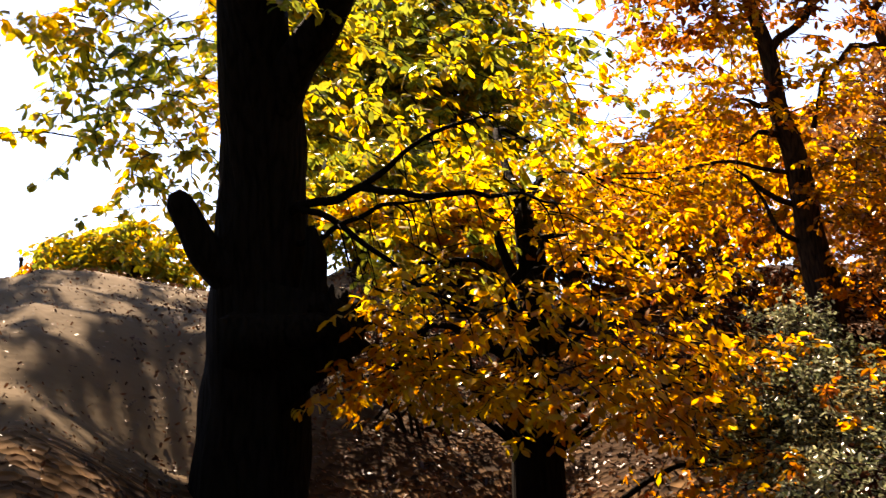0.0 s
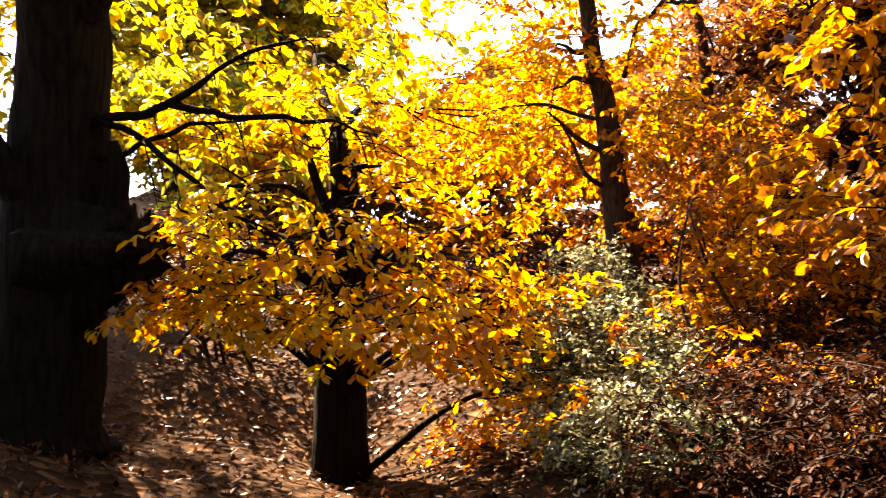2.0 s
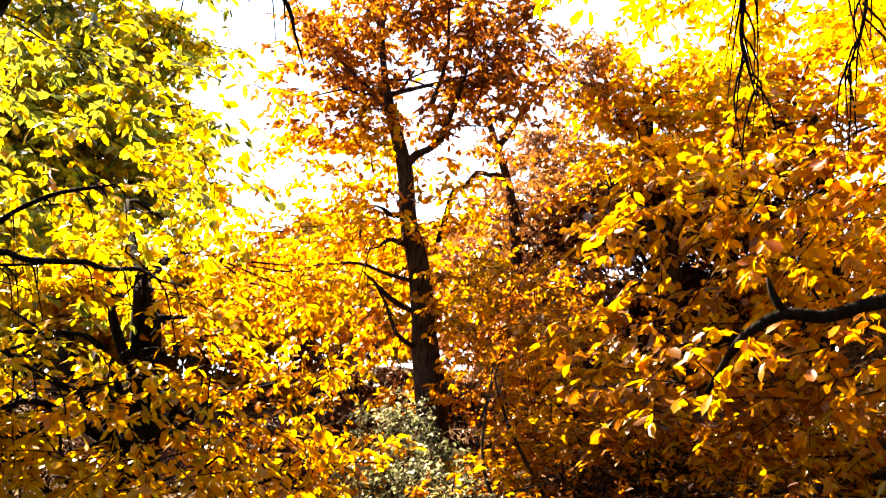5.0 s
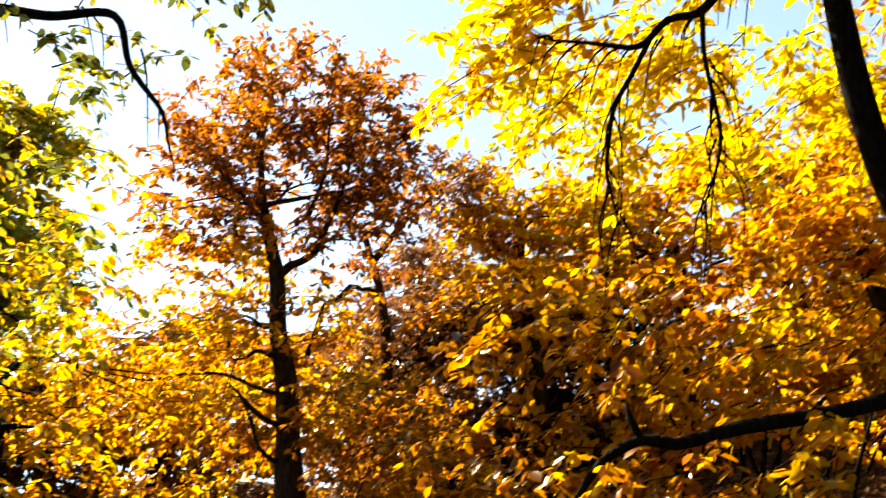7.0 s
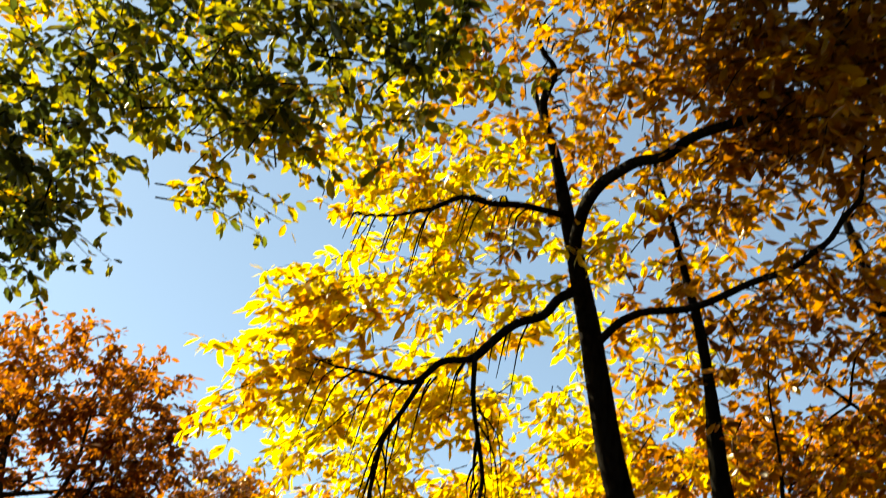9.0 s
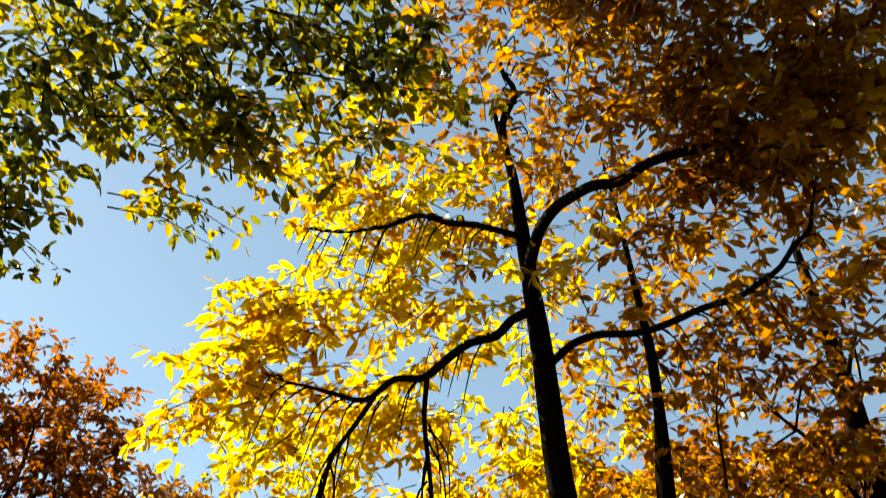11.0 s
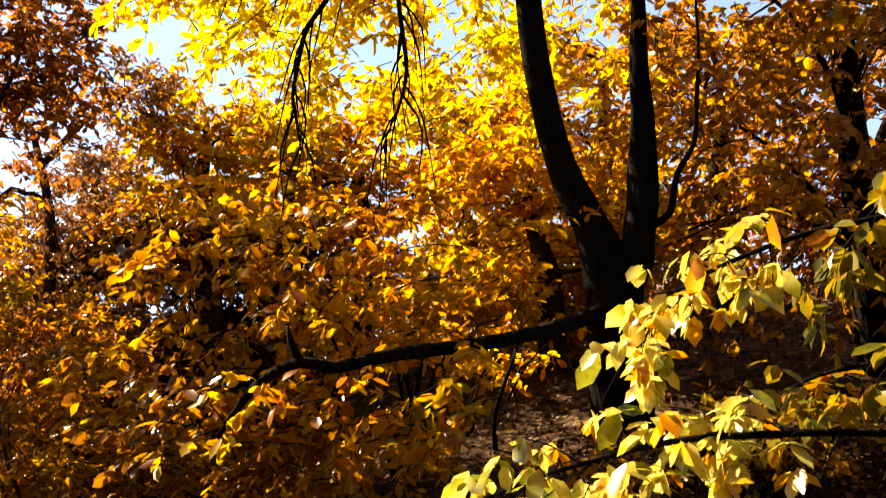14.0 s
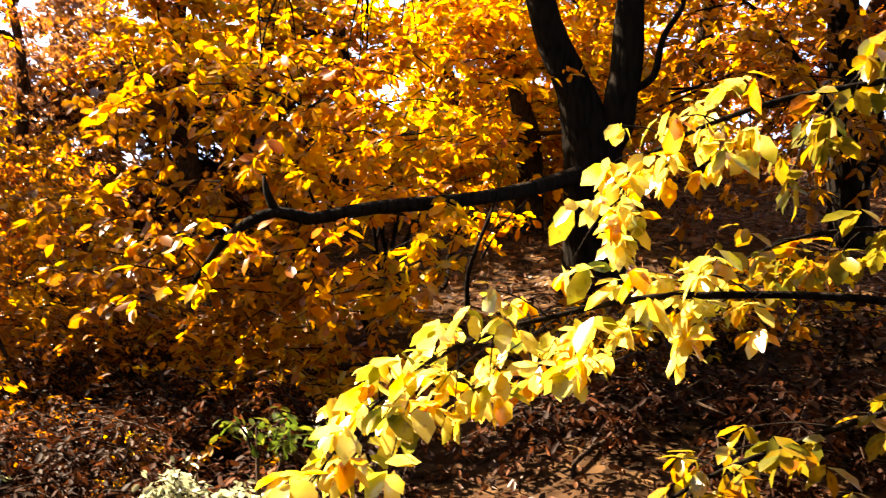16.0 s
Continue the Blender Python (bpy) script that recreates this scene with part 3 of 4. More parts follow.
# ---- the chestnut in the gully ----
def gully_chestnut():
    root = tree_root("chestnut_tree", None, "chestnut in the gully with drooping bright yellow boughs")
    b = foot(-23.3, 9.0)
    line = [b, spot(-23.3, -1.5, 9), spot(-23.1, 3, 9), spot(-23.2, 8, 9), spot(-23.4, 11, 9), spot(-23.7, 12.4, 9.1)]
    part_tube("trunk", line, [0.27, 0.215, 0.175, 0.14, 0.115, 0.07], bark_dark, root, 14, 0.12, 0.14, "slender dark trunk")
    part_tube("limb", [spot(-23.3, 7.5, 8.95), spot(-24.2, 8.6, 8.9), spot(-25.0, 10.5, 8.9), spot(-25.4, 12.4, 9)], [0.06, 0.052, 0.04, 0.02], bark_dark, root, 8, 0.12, 0.14)
    left = [lump(-27.5, 6.5, 8.3, (0.8, 0.8, 0.3), 34), lump(-23.5, 8, 8.2, (0.8, 0.7, 0.3), 38), lump(-24.5, 4.6, 7.9, (0.8, 0.7, 0.26), 60), lump(-27, 3.2, 7.8, (0.7, 0.6, 0.22), 40),
            lump(-23.5, 2.4, 7.6, (0.7, 0.6, 0.2), 44), lump(-29.5, 3.2, 8.0, (0.5, 0.5, 0.2), 26), lump(-23, 16, 11.0, (1.2, 1.2, 0.9), 36), lump(-23.5, 13.6, 8.6, (0.7, 0.5, 0.3), 40), lump(-22, 10.8, 8.5, (0.5, 0.4, 0.2), 26)]
    right = [lump(-20, 6, 8.3, (0.8, 0.8, 0.3), 60), lump(-17.5, 3.6, 8.3, (0.8, 0.8, 0.28), 70), lump(-20, 2, 7.8, (0.8, 0.6, 0.22), 60), lump(-20, 10, 9.5, (0.9, 0.9, 0.4), 50), lump(-16.5, 7.5, 10.0, (0.9, 0.9, 0.4), 56),
             lump(-15.2, 0.8, 8.3, (0.7, 0.7, 0.22), 44), lump(-19, 14, 11.5, (1.1, 1.1, 0.6), 50), lump(-12.8, 3.2, 8.8, (0.6, 0.6, 0.3), 70), lump(-13.5, -1.0, 8.3, (0.7, 0.6, 0.2), 36)]
    left += [lump(-30.6, 7.6, 7.9, (0.3, 0.35, 0.3), 26), lump(-30.2, 5.4, 7.8, (0.3, 0.35, 0.28), 28), lump(-31.0, 3.8, 7.8, (0.35, 0.4, 0.14), 18), lump(-29.5, 9.5, 8.1, (0.4, 0.4, 0.3), 26), lump(-28.2, 4.4, 7.8, (0.4, 0.4, 0.25), 26)]
    lumps = left + right
    reach_limbs(root, lumps, line, bark_dark)
    dress(root, left, spot(-23.3, 10, 9), leaf_yellow, 0.095, 0.7, thick=0.34, flat=1.1, droop=0.15, label="bright yellow drooping leaves")
    dress(root, right, spot(-23.3, 10, 9), leaf_gold, 0.095, 0.7, thick=0.34, flat=1.1, droop=0.15, label="golden yellow drooping leaves")


gully_chestnut()


# ---- the orange tree with the round crown ----
def orange_tree():
    root = tree_root("oak_tree", None, "tall round-crowned oak with rust-orange leaves on the slope")
    b = foot(-7.9, 12)
    line = [b, spot(-7.7, 6, 12), spot(-8.2, 10, 12), spot(-8.5, 13.8, 12), spot(-9.2, 16.6, 12), spot(-9.5, 19.6, 12), spot(-10.6, 23.6, 12.1), spot(-11.0, 27, 12.2), spot(-10.5, 30, 12.4)]
    part_tube("trunk", line, [0.26, 0.18, 0.155, 0.13, 0.115, 0.09, 0.05, 0.028, 0.008], bark_grey, root, 14, 0.12, 0.16, "dark upright trunk")
    for pts, r in (
        ([spot(-9.6, 19.6, 12), spot(-8.8, 20.4, 12), spot(-7.4, 21.2, 12), spot(-6.4, 23.5, 12), spot(-5.4, 27, 12.1), spot(-4.6, 29.5, 12.2)], (0.06, 0.045, 0.036, 0.028, 0.016, 0.005)),
        ([spot(-8.0, 23, 12), spot(-7, 26, 11.9), spot(-6.9, 29.5, 12)], (0.03, 0.02, 0.006)),
        ([spot(-9.2, 17.2, 12), spot(-10.3, 17.0, 11.9), spot(-11.4, 17.5, 11.8)], (0.05, 0.03, 0.008)),
        ([spot(-8.8, 15.2, 12), spot(-10.4, 15.6, 11.8), spot(-11.6, 15.0, 11.6)], (0.045, 0.025, 0.006)),
        ([spot(-8.5, 13.2, 12), spot(-12, 14.2, 11.6), spot(-16, 13.6, 11.3), spot(-19, 13.8, 11.2)], (0.026, 0.018, 0.012, 0.005)),
        ([spot(-8.3, 11.5, 12), spot(-10.5, 12.6, 11.7), spot(-11.8, 13.8, 11.5)], (0.035, 0.025, 0.008)),
        ([spot(-8.0, 9.2, 12), spot(-9.8, 10.4, 11.8), spot(-11.0, 13, 11.6)], (0.035, 0.025, 0.008)),
        ([spot(-7.5, 15.5, 12.2), spot(-6.6, 18.3, 12.4), spot(-5.2, 19.4, 12.4), spot(-3.8, 19.2, 12.4), spot(-2.5, 16.5, 12.4)], (0.035, 0.035, 0.03, 0.024, 0.008)),
        ([spot(-10.4, 22.5, 12), spot(-12.5, 24.5, 12), spot(-14.5, 26, 12)], (0.04, 0.025, 0.006)),
    ):
        part_tube("limb", *crooked(pts, r), bark_grey, root, 8, 0.1, 0.28)
        droopers(root, pts, 4, bark_grey, 0.5, 0.01)
    crown = [lump(-12, 27, 12.5, (0.9, 1.2, 0.7), 90), lump(-8.5, 29.3, 12.7, (1.1, 1.2, 0.6), 112), lump(-4.6, 28, 12.5, (0.8, 1.0, 0.7), 82),
             lump(-13.6, 24, 12.3, (0.8, 1.0, 0.7), 68), lump(-9, 25, 12.3, (1.1, 1.0, 0.8), 90), lump(-3.6, 25.2, 12.4, (0.6, 0.9, 0.5), 52), lump(-6, 22.3, 12.3, (0.9, 1.0, 0.5), 45)]
    mid = [lump(-14, 20, 13.2, (0.9, 1.0, 0.55), 56), lump(-16, 16.5, 12.8, (1.1, 1.0, 0.6), 72), lump(-11.5, 19.5, 13.0, (0.7, 0.8, 0.5), 40), lump(-18.5, 13.6, 12.4, (1.0, 1.0, 0.6), 64),
           lump(-12, 13.5, 12.6, (1.0, 0.8, 0.7), 72), lump(-6, 15, 13.8, (0.7, 0.6, 0.8), 48), lump(-13.5, 9.5, 12.7, (0.9, 0.8, 0.7), 64), lump(-9.5, 9, 12.5, (0.5, 0.5, 0.6), 32), lump(-11.5, 16.8, 11.7, (0.7, 0.5, 0.35), 40), lump(-6.8, 17.8, 11.9, (0.5, 0.5, 0.4), 26), lump(-6, 12.5, 11.7, (0.5, 0.5, 0.4), 30), lump(-13, 21.5, 12, (0.7, 0.6, 0.4), 40)]
    reach_limbs(root, crown, line, bark_grey, 0.03)
    dress(root, crown, spot(-9, 20, 12), leaf_amber, 0.1, 0.5, thick=0.92, plain=True, bark=bark_grey, droop=0.1, label="rust-orange leaves")
    dress(root, mid, spot(-9, 14, 12), leaf_gold, 0.1, 0.6, thick=0.62, bark=bark_grey, label="golden and orange leaves")


orange_tree()


def rust_tree():
    root = tree_root("oak_tree", None, "small dark rust-brown oak on the slope behind")
    b = foot(-2.5, 14)
    line = [b, spot(-2.8, 12, 14), spot(-3.2, 18, 14), spot(-4.6, 22.6, 14)]
    part_tube("trunk", line, [0.12, 0.09, 0.07, 0.04], bark_grey, root, 8, 0.2, 0.14)
    part_tube("limb", [spot(-3.8, 21, 14), spot(-2, 23.3, 13.9), spot(-0.6, 24.4, 13.8), spot(0.8, 25.6, 13.8)], [0.05, 0.04, 0.03, 0.01], bark_grey, root, 7, 0.2, 0.1)
    lumps = [lump(0.4, 25.3, 13.8, (0.55, 0.6, 0.45), 60), lump(-2, 20, 14, (0.8, 0.8, 0.8), 80), lump(1.5, 23.2, 14, (0.4, 0.5, 0.25), 20), lump(-3, 15, 14, (0.9, 0.8, 0.8), 80), lump(-0.5, 12, 13.5, (0.9, 0.8, 0.8), 90), lump(-4, 10, 13.2, (0.7, 0.6, 0.7), 70), lump(1.5, 16.5, 14, (0.8, 0.7, 0.7), 70)]
    dress(root, lumps, spot(-3, 19, 14), leaf_rust, 0.08, 0.5, plain=True, bark=bark_grey, droop=0.1, label="dark rust-brown leaves")


rust_tree()


# ---- the leaning yellow hickory on the hillside ----
def leaning_tree():
    root = tree_root("hickory_tree", None, "leaning many-stemmed hickory with brilliant yellow leaves")
    b = foot(28.6, 9.2)
    line = [b, spot(28.5, 12.3, 9.1), spot(28.3, 15.3, 9.1), spot(27.5, 18.1, 9.1), spot(26.0, 21.5, 9.1), spot(24.8, 27.5, 9.2), spot(24.3, 34.5, 9.4), spot(23.9, 38, 9.5), spot(23.5, 41, 9.6), spot(23, 44.5, 9.8), spot(21.8, 48, 10)]
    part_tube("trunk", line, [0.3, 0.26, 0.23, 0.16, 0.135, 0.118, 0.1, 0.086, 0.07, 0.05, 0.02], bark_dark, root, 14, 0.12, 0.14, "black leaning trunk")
    for pts, r in (
        ([spot(28.8, 13.5, 9.1), spot(29.9, 16, 9.1), spot(30.5, 19, 9.15), spot(30.9, 24.4, 9.3), spot(31.3, 31, 9.6), spot(31.0, 38, 9.9), spot(30.0, 45, 10.2)], (0.17, 0.16, 0.14, 0.1, 0.06, 0.035, 0.01)),
        ([spot(28.8, 15.0, 9.1), spot(30.5, 17.4, 9.1), spot(32, 18.5, 9.1), spot(33.7, 22.1, 9.2), spot(34.5, 27, 9.4), spot(35.5, 33, 9.7)], (0.075, 0.055, 0.045, 0.03, 0.018, 0.006)),
        ([spot(23.9, 37, 9.4), spot(22.3, 36.4, 9.1), spot(19.4, 35.2, 8.9), spot(16.3, 33.3, 8.8), spot(12.6, 32.0, 8.7), spot(8.9, 32.5, 8.7), spot(6, 33, 8.7)], (0.06, 0.055, 0.05, 0.043, 0.034, 0.018, 0.008)),
        ([spot(13.2, 32.2, 8.7), spot(10.8, 28.9, 8.6), spot(10.1, 25.4, 8.6), spot(10.7, 22.4, 8.6)], (0.03, 0.026, 0.02, 0.008)),
        ([spot(16.6, 33.5, 8.8), spot(16.7, 28.9, 8.6), spot(16.5, 25.1, 8.6), spot(15.4, 22.6, 8.6)], (0.03, 0.024, 0.018, 0.007)),
        ([spot(24.6, 33.8, 9.35), spot(26.3, 34.9, 9.2), spot(28.2, 35.3, 9.1), spot(32.7, 35.4, 9), spot(37.3, 36.1, 8.9), spot(40.6, 37.2, 8.8), spot(43, 38.7, 8.8), spot(44.5, 41.4, 8.8)], (0.055, 0.05, 0.045, 0.04, 0.035, 0.03, 0.025, 0.01)),
        ([spot(23.8, 39, 9.5), spot(24.2, 40.3, 9.3), spot(25.1, 41.7, 9.1), spot(26.9, 42.8, 9), spot(30.9, 43.4, 8.8), spot(35.4, 44.3, 8.7), spot(39.9, 44.9, 8.6), spot(46, 44.2, 8.5)], (0.075, 0.07, 0.065, 0.06, 0.055, 0.048, 0.04, 0.02)),
        ([spot(23.5, 41, 9.6), spot(20, 41.8, 9.2), spot(15.8, 42.3, 9), spot(11.6, 41.3, 8.8), spot(7.4, 41.1, 8.7)], (0.045, 0.035, 0.03, 0.02, 0.008)),
        ([spot(22.6, 45.5, 9.8), spot(23.6, 49, 9.6), spot(22.5, 52, 9.5)], (0.05, 0.04, 0.015)),
    ):
        part_tube("limb", *crooked(pts, [(0.95 if r[0] > 0.1 else 0.78) * v for v in r]), bark_dark, root, 9, 0.07, 0.32)
        if r[0] < 0.07:
            droopers(root, pts, 15, bark_dark, 0.8, 0.011)
    top = [lump(20, 40, 10.0, (1.2, 1.2, 0.9), 98), lump(13, 40.5, 9.8, (1.0, 1.0, 0.7), 82), lump(8, 37.5, 9.6, (0.75, 0.8, 0.45), 38), lump(6.5, 33.4, 9.5, (0.6, 0.7, 0.35), 30),
           lump(12, 34.5, 9.9, (1.0, 1.0, 0.7), 68), lump(18, 33, 10.4, (1.1, 1.1, 0.8), 68),
           lump(14, 28.5, 10.6, (1.1, 1.1, 0.8), 68), lump(20, 27, 11.0, (1.2, 1.1, 0.9), 75), lump(9, 29, 10.6, (0.7, 0.9, 0.6), 38),
           lump(27, 30, 10.7, (1.0, 1.0, 0.9), 60), lump(11, 46, 10.1, (0.8, 0.9, 0.6), 38), lump(3.2, 33.2, 9.2, (0.5, 0.55, 0.3), 24), lump(2.6, 30.6, 9.2, (0.45, 0.5, 0.25), 16), lump(5.5, 36.5, 9.3, (0.5, 0.5, 0.3), 18), lump(5.5, 29.5, 9.4, (0.5, 0.5, 0.3), 18)]
    # Leaf roof above the view, added against sky light.
    over = [lump(30, 76, 9, (2.2, 2.2, 0.6), 90), lump(60, 64, 9, (2.2, 2.2, 0.6), 90), lump(100, 64, 9, (2.2, 2.2, 0.6), 90)]
    dress(root, over, spot(24, 32, 9.4), leaf_bronze, 0.3, 0.9, plain=True, label="unseen golden leaves added overhead to block sky light")
    right = [lump(18, 46, 10.2, (1.1, 1.1, 0.8), 74), lump(25, 50, 10.4, (1.4, 1.3, 0.9), 90), lump(29, 39, 10.4, (1.3, 1.2, 0.9), 82), lump(36, 37, 9.8, (1.2, 1.2, 0.9), 90), lump(33, 29, 10.4, (1.1, 1.1, 0.9), 81), lump(33, 45, 9.8, (1.1, 1.1, 0.7), 60)]
    # Bronze stands in for shade; the three highest lumps are added shade casters.
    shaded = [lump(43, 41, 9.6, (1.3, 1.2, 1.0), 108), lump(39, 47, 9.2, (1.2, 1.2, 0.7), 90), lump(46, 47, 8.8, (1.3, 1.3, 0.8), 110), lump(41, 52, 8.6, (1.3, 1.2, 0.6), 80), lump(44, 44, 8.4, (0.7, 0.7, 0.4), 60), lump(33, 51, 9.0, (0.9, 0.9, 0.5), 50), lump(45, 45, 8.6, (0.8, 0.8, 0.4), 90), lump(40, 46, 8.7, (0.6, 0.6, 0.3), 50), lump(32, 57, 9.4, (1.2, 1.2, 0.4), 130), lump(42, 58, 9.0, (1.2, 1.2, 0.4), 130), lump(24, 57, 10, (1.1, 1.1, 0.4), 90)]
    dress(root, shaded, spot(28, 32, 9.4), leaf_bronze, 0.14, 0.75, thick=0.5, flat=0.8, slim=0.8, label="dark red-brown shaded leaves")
    dress(root, top, spot(24, 32, 9.4), leaf_lemon, 0.15, 0.75, thick=0.46, flat=0.6, slim=0.78, label="brilliant yellow leaves")
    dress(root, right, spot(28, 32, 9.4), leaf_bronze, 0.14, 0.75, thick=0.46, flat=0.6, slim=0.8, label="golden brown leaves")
    # the long low bough that droops over the slope, and the sprays along it
    part_tube("limb", [spot(28.2, 13.5, 9.0), spot(25, 12.6, 8.2), spot(21, 11.9, 7.4), spot(16.3, 11.4, 7.0), spot(12.8, 10.7, 6.8), spot(11.0, 11.0, 6.7), spot(8.7, 9.7, 6.7), spot(6.8, 7, 6.7)], [0.075, 0.062, 0.052, 0.044, 0.04, 0.036, 0.03, 0.015], bark_dark, root, 10, 0.1, 0.14)
    part_tube("branch", [spot(11, 11, 6.7), spot(10.5, 12, 6.7), spot(10.3, 12.9, 6.7)], [0.03, 0.024, 0.01], bark_dark, root, 6, 0.1)
    low = [lump(14.5, 17.5, 8.4, (1.0, 0.9, 0.5), 60), lump(20, 18, 8.8, (0.9, 0.8, 0.5), 45), lump(14, 13.6, 7.8, (0.8, 0.7, 0.3), 44), lump(20, 14.5, 8.0, (0.6, 0.6, 0.25), 14),
           lump(21, 12.6, 7.4, (0.5, 0.4, 0.2), 6), lump(10, 20, 9.2, (0.9, 0.8, 0.35), 30), lump(12, 9, 7.1, (0.7, 0.6, 0.3), 48), lump(16.5, 8.4, 7.1, (0.6, 0.5, 0.25), 34)]
    # The tip takes darker leaves in place of shade.
    tip = [lump(7.5, 14.5, 8.0, (0.9, 0.9, 0.5), 40), lump(9, 16, 8.0, (1.0, 0.9, 0.5), 44), lump(5, 10, 7.6, (0.6, 0.7, 0.5), 52), lump(7.5, 8, 7.3, (0.7, 0.7, 0.4), 56), lump(6, 18, 8.7, (0.8, 0.8, 0.4), 30)]
    dress(root, low, spot(24, 14, 8), leaf_gold, 0.115, 0.7, thick=0.48, flat=0.7, label="golden leaves on the drooping bough")
    dress(root, tip, spot(24, 14, 8), leaf_bronze, 0.115, 0.7, thick=0.36, flat=0.7, label="leaves at the tip of the drooping bough, dimmed to bronze for shade")


leaning_tree()


# ---- the brown-gold tree on the right ----
def brown_tree():
    root = tree_root("hickory_tree", None, "dense hickory with shaded golden-brown leaves")
    b = foot(42, 10.5)
    line = [b, spot(42, 15, 10.5), spot(42.3, 22, 10.6), spot(42.5, 30, 10.8), spot(42, 38, 11)]
    part_tube("trunk", line, [0.2, 0.16, 0.13, 0.1, 0.04], bark_dark, root, 12, 0.15, 0.14)
    lumps = [lump(38, 30, 10.3, (1.2, 1.2, 0.9), 110), lump(44, 33, 10.3, (1.3, 1.2, 1), 110), lump(36, 23, 10.2, (1.2, 1.1, 0.8), 110), lump(42, 24, 9.8, (1.2, 1.1, 0.8), 110),
             lump(47, 27, 10, (1.2, 1.1, 0.8), 90), lump(38, 16.5, 10, (1.2, 1.0, 0.7), 80), lump(44, 17, 9.6, (1.1, 1.0, 0.7), 80), lump(33, 17.5, 10.4, (0.9, 0.9, 0.6), 60)]
    reach_limbs(root, lumps, line, bark_dark)
    dress(root, lumps, spot(42, 25, 10.6), leaf_bronze, 0.12, 0.7, thick=0.4, flat=0.6, label="golden-brown shaded leaves")


brown_tree()


# ---- the bough close to the path ----
def near_sapling():
    root = tree_root("chestnut_sapling", None, "young chestnut beside the path with large sunlit yellow leaves")
    b = foot(60, 5.11)
    line = [b, spot(60, -8, 5.11), spot(59, 6, 5.04), spot(57, 22, 5.25)]
    part_tube("trunk", line, [0.07, 0.06, 0.05, 0.03], bark_dark, root, 10, 0.1, 0.12)
    A = [spot(59.5, 0, 5.04), spot(45, 5.5, 4.54), spot(33, 6.6, 4.26), spot(26, 5.6, 4.12), spot(20.6, 3.8, 4.05), spot(16.4, 0.6, 3.98), spot(13.2, -3.6, 3.98)]
    B = [spot(58.6, 10, 5.04), spot(48, 16, 4.83), spot(40, 16.5, 4.69), spot(34, 15.2, 4.54), spot(30.5, 13.4, 4.54), spot(29.0, 11.2, 4.54)]
    C = [spot(59, 4, 5.04), spot(46, 9, 4.97), spot(39, 9.5, 4.83), spot(34, 7.5, 4.83)]
    D = [spot(59, -4, 5.0), spot(46, 1, 4.9), spot(37, -1, 4.6), spot(31, -4, 4.5), spot(27, -8, 4.4)]
    E = [spot(59.5, -8, 5.0), spot(49, -4, 5.0), spot(41, -5, 4.7), spot(34, -9, 4.5)]
    F = [spot(58.5, 14, 5.0), spot(49, 19, 5.0), spot(43, 18, 4.8), spot(38.5, 14, 4.7)]
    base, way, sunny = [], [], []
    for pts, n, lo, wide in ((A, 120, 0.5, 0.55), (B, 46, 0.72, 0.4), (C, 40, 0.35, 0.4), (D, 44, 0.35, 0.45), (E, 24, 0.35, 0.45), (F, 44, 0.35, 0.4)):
        part_tube("branch", pts, list(np.linspace(0.02, 0.004, len(pts))), bark_dark, root, 6, 0.08, 0.1)
        L, _ = smooth_line(pts, np.ones(len(pts)), 0.02)
        for k in range(n):
            i = int((len(L) - 3) * (lo + (1 - lo) * (k + rng.random()) / n)) + 1
            t = unit(L[i + 1] - L[i - 1])
            side = unit(np.cross(t, (0, 0, 1.0))) * (1 if k % 2 else -1)
            tip = L[i] + (side * 0.8 + t * 0.6) * wide * rng.random() + np.array((0, 0, -1)) * wide * rng.uniform(-0.25, 0.45)
            if k % 3 == 0:
                part_tube("twig", [L[i], (L[i] + tip) / 2 + np.array((0, 0, 0.02)), tip], [0.004, 0.003, 0.002], bark_dark, root, 4, 0.1)
            base.append(tip)
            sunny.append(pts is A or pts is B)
            way.append(unit(tip - L[i] + t * 0.1))
    whorl = 5
    P, W = np.repeat(np.array(base), whorl, 0), np.repeat(np.array(way), whorl, 0)
    n = len(P)
    side = unit(np.cross(W, (0, 0, 1.0)))
    turn = np.tile(np.linspace(-1.9, 1.9, whorl), n // whorl) + rng.normal(size=n) * 0.25
    axis = unit(W * np.cos(turn)[:, None] + side * np.sin(turn)[:, None] + np.array((0, 0, -1)) * rng.uniform(0.0, 1.0, (n, 1)) + rng.normal(size=(n, 3)) * 0.2)
    up = unit(np.array((0, 0, 1.0)) + rng.normal(size=(n, 3)) * 0.4)
    length = 0.105 * np.clip(rng.normal(1, 0.22, n), 0.5, 1.5)
    arr = (P + rng.normal(size=(n, 3)) * 0.012, axis, up, length, length * rng.uniform(0.42, 0.6, n), rng.uniform(0.05, 0.45, n))
    # Lit and shaded copies: pale leaves on A and B, dull ones elsewhere.
    sunny_leaf = np.repeat(np.array(sunny), whorl)
    leaves("foliage", root, leaf_lit_near, *(v[sunny_leaf] for v in arr), label="large yellow leaves, sunlight painted in pale tones")
    leaves("foliage", root, leaf_shaded_near, *(v[~sunny_leaf] for v in arr), label="olive and dull gold leaves, painted as shaded")


near_sapling()


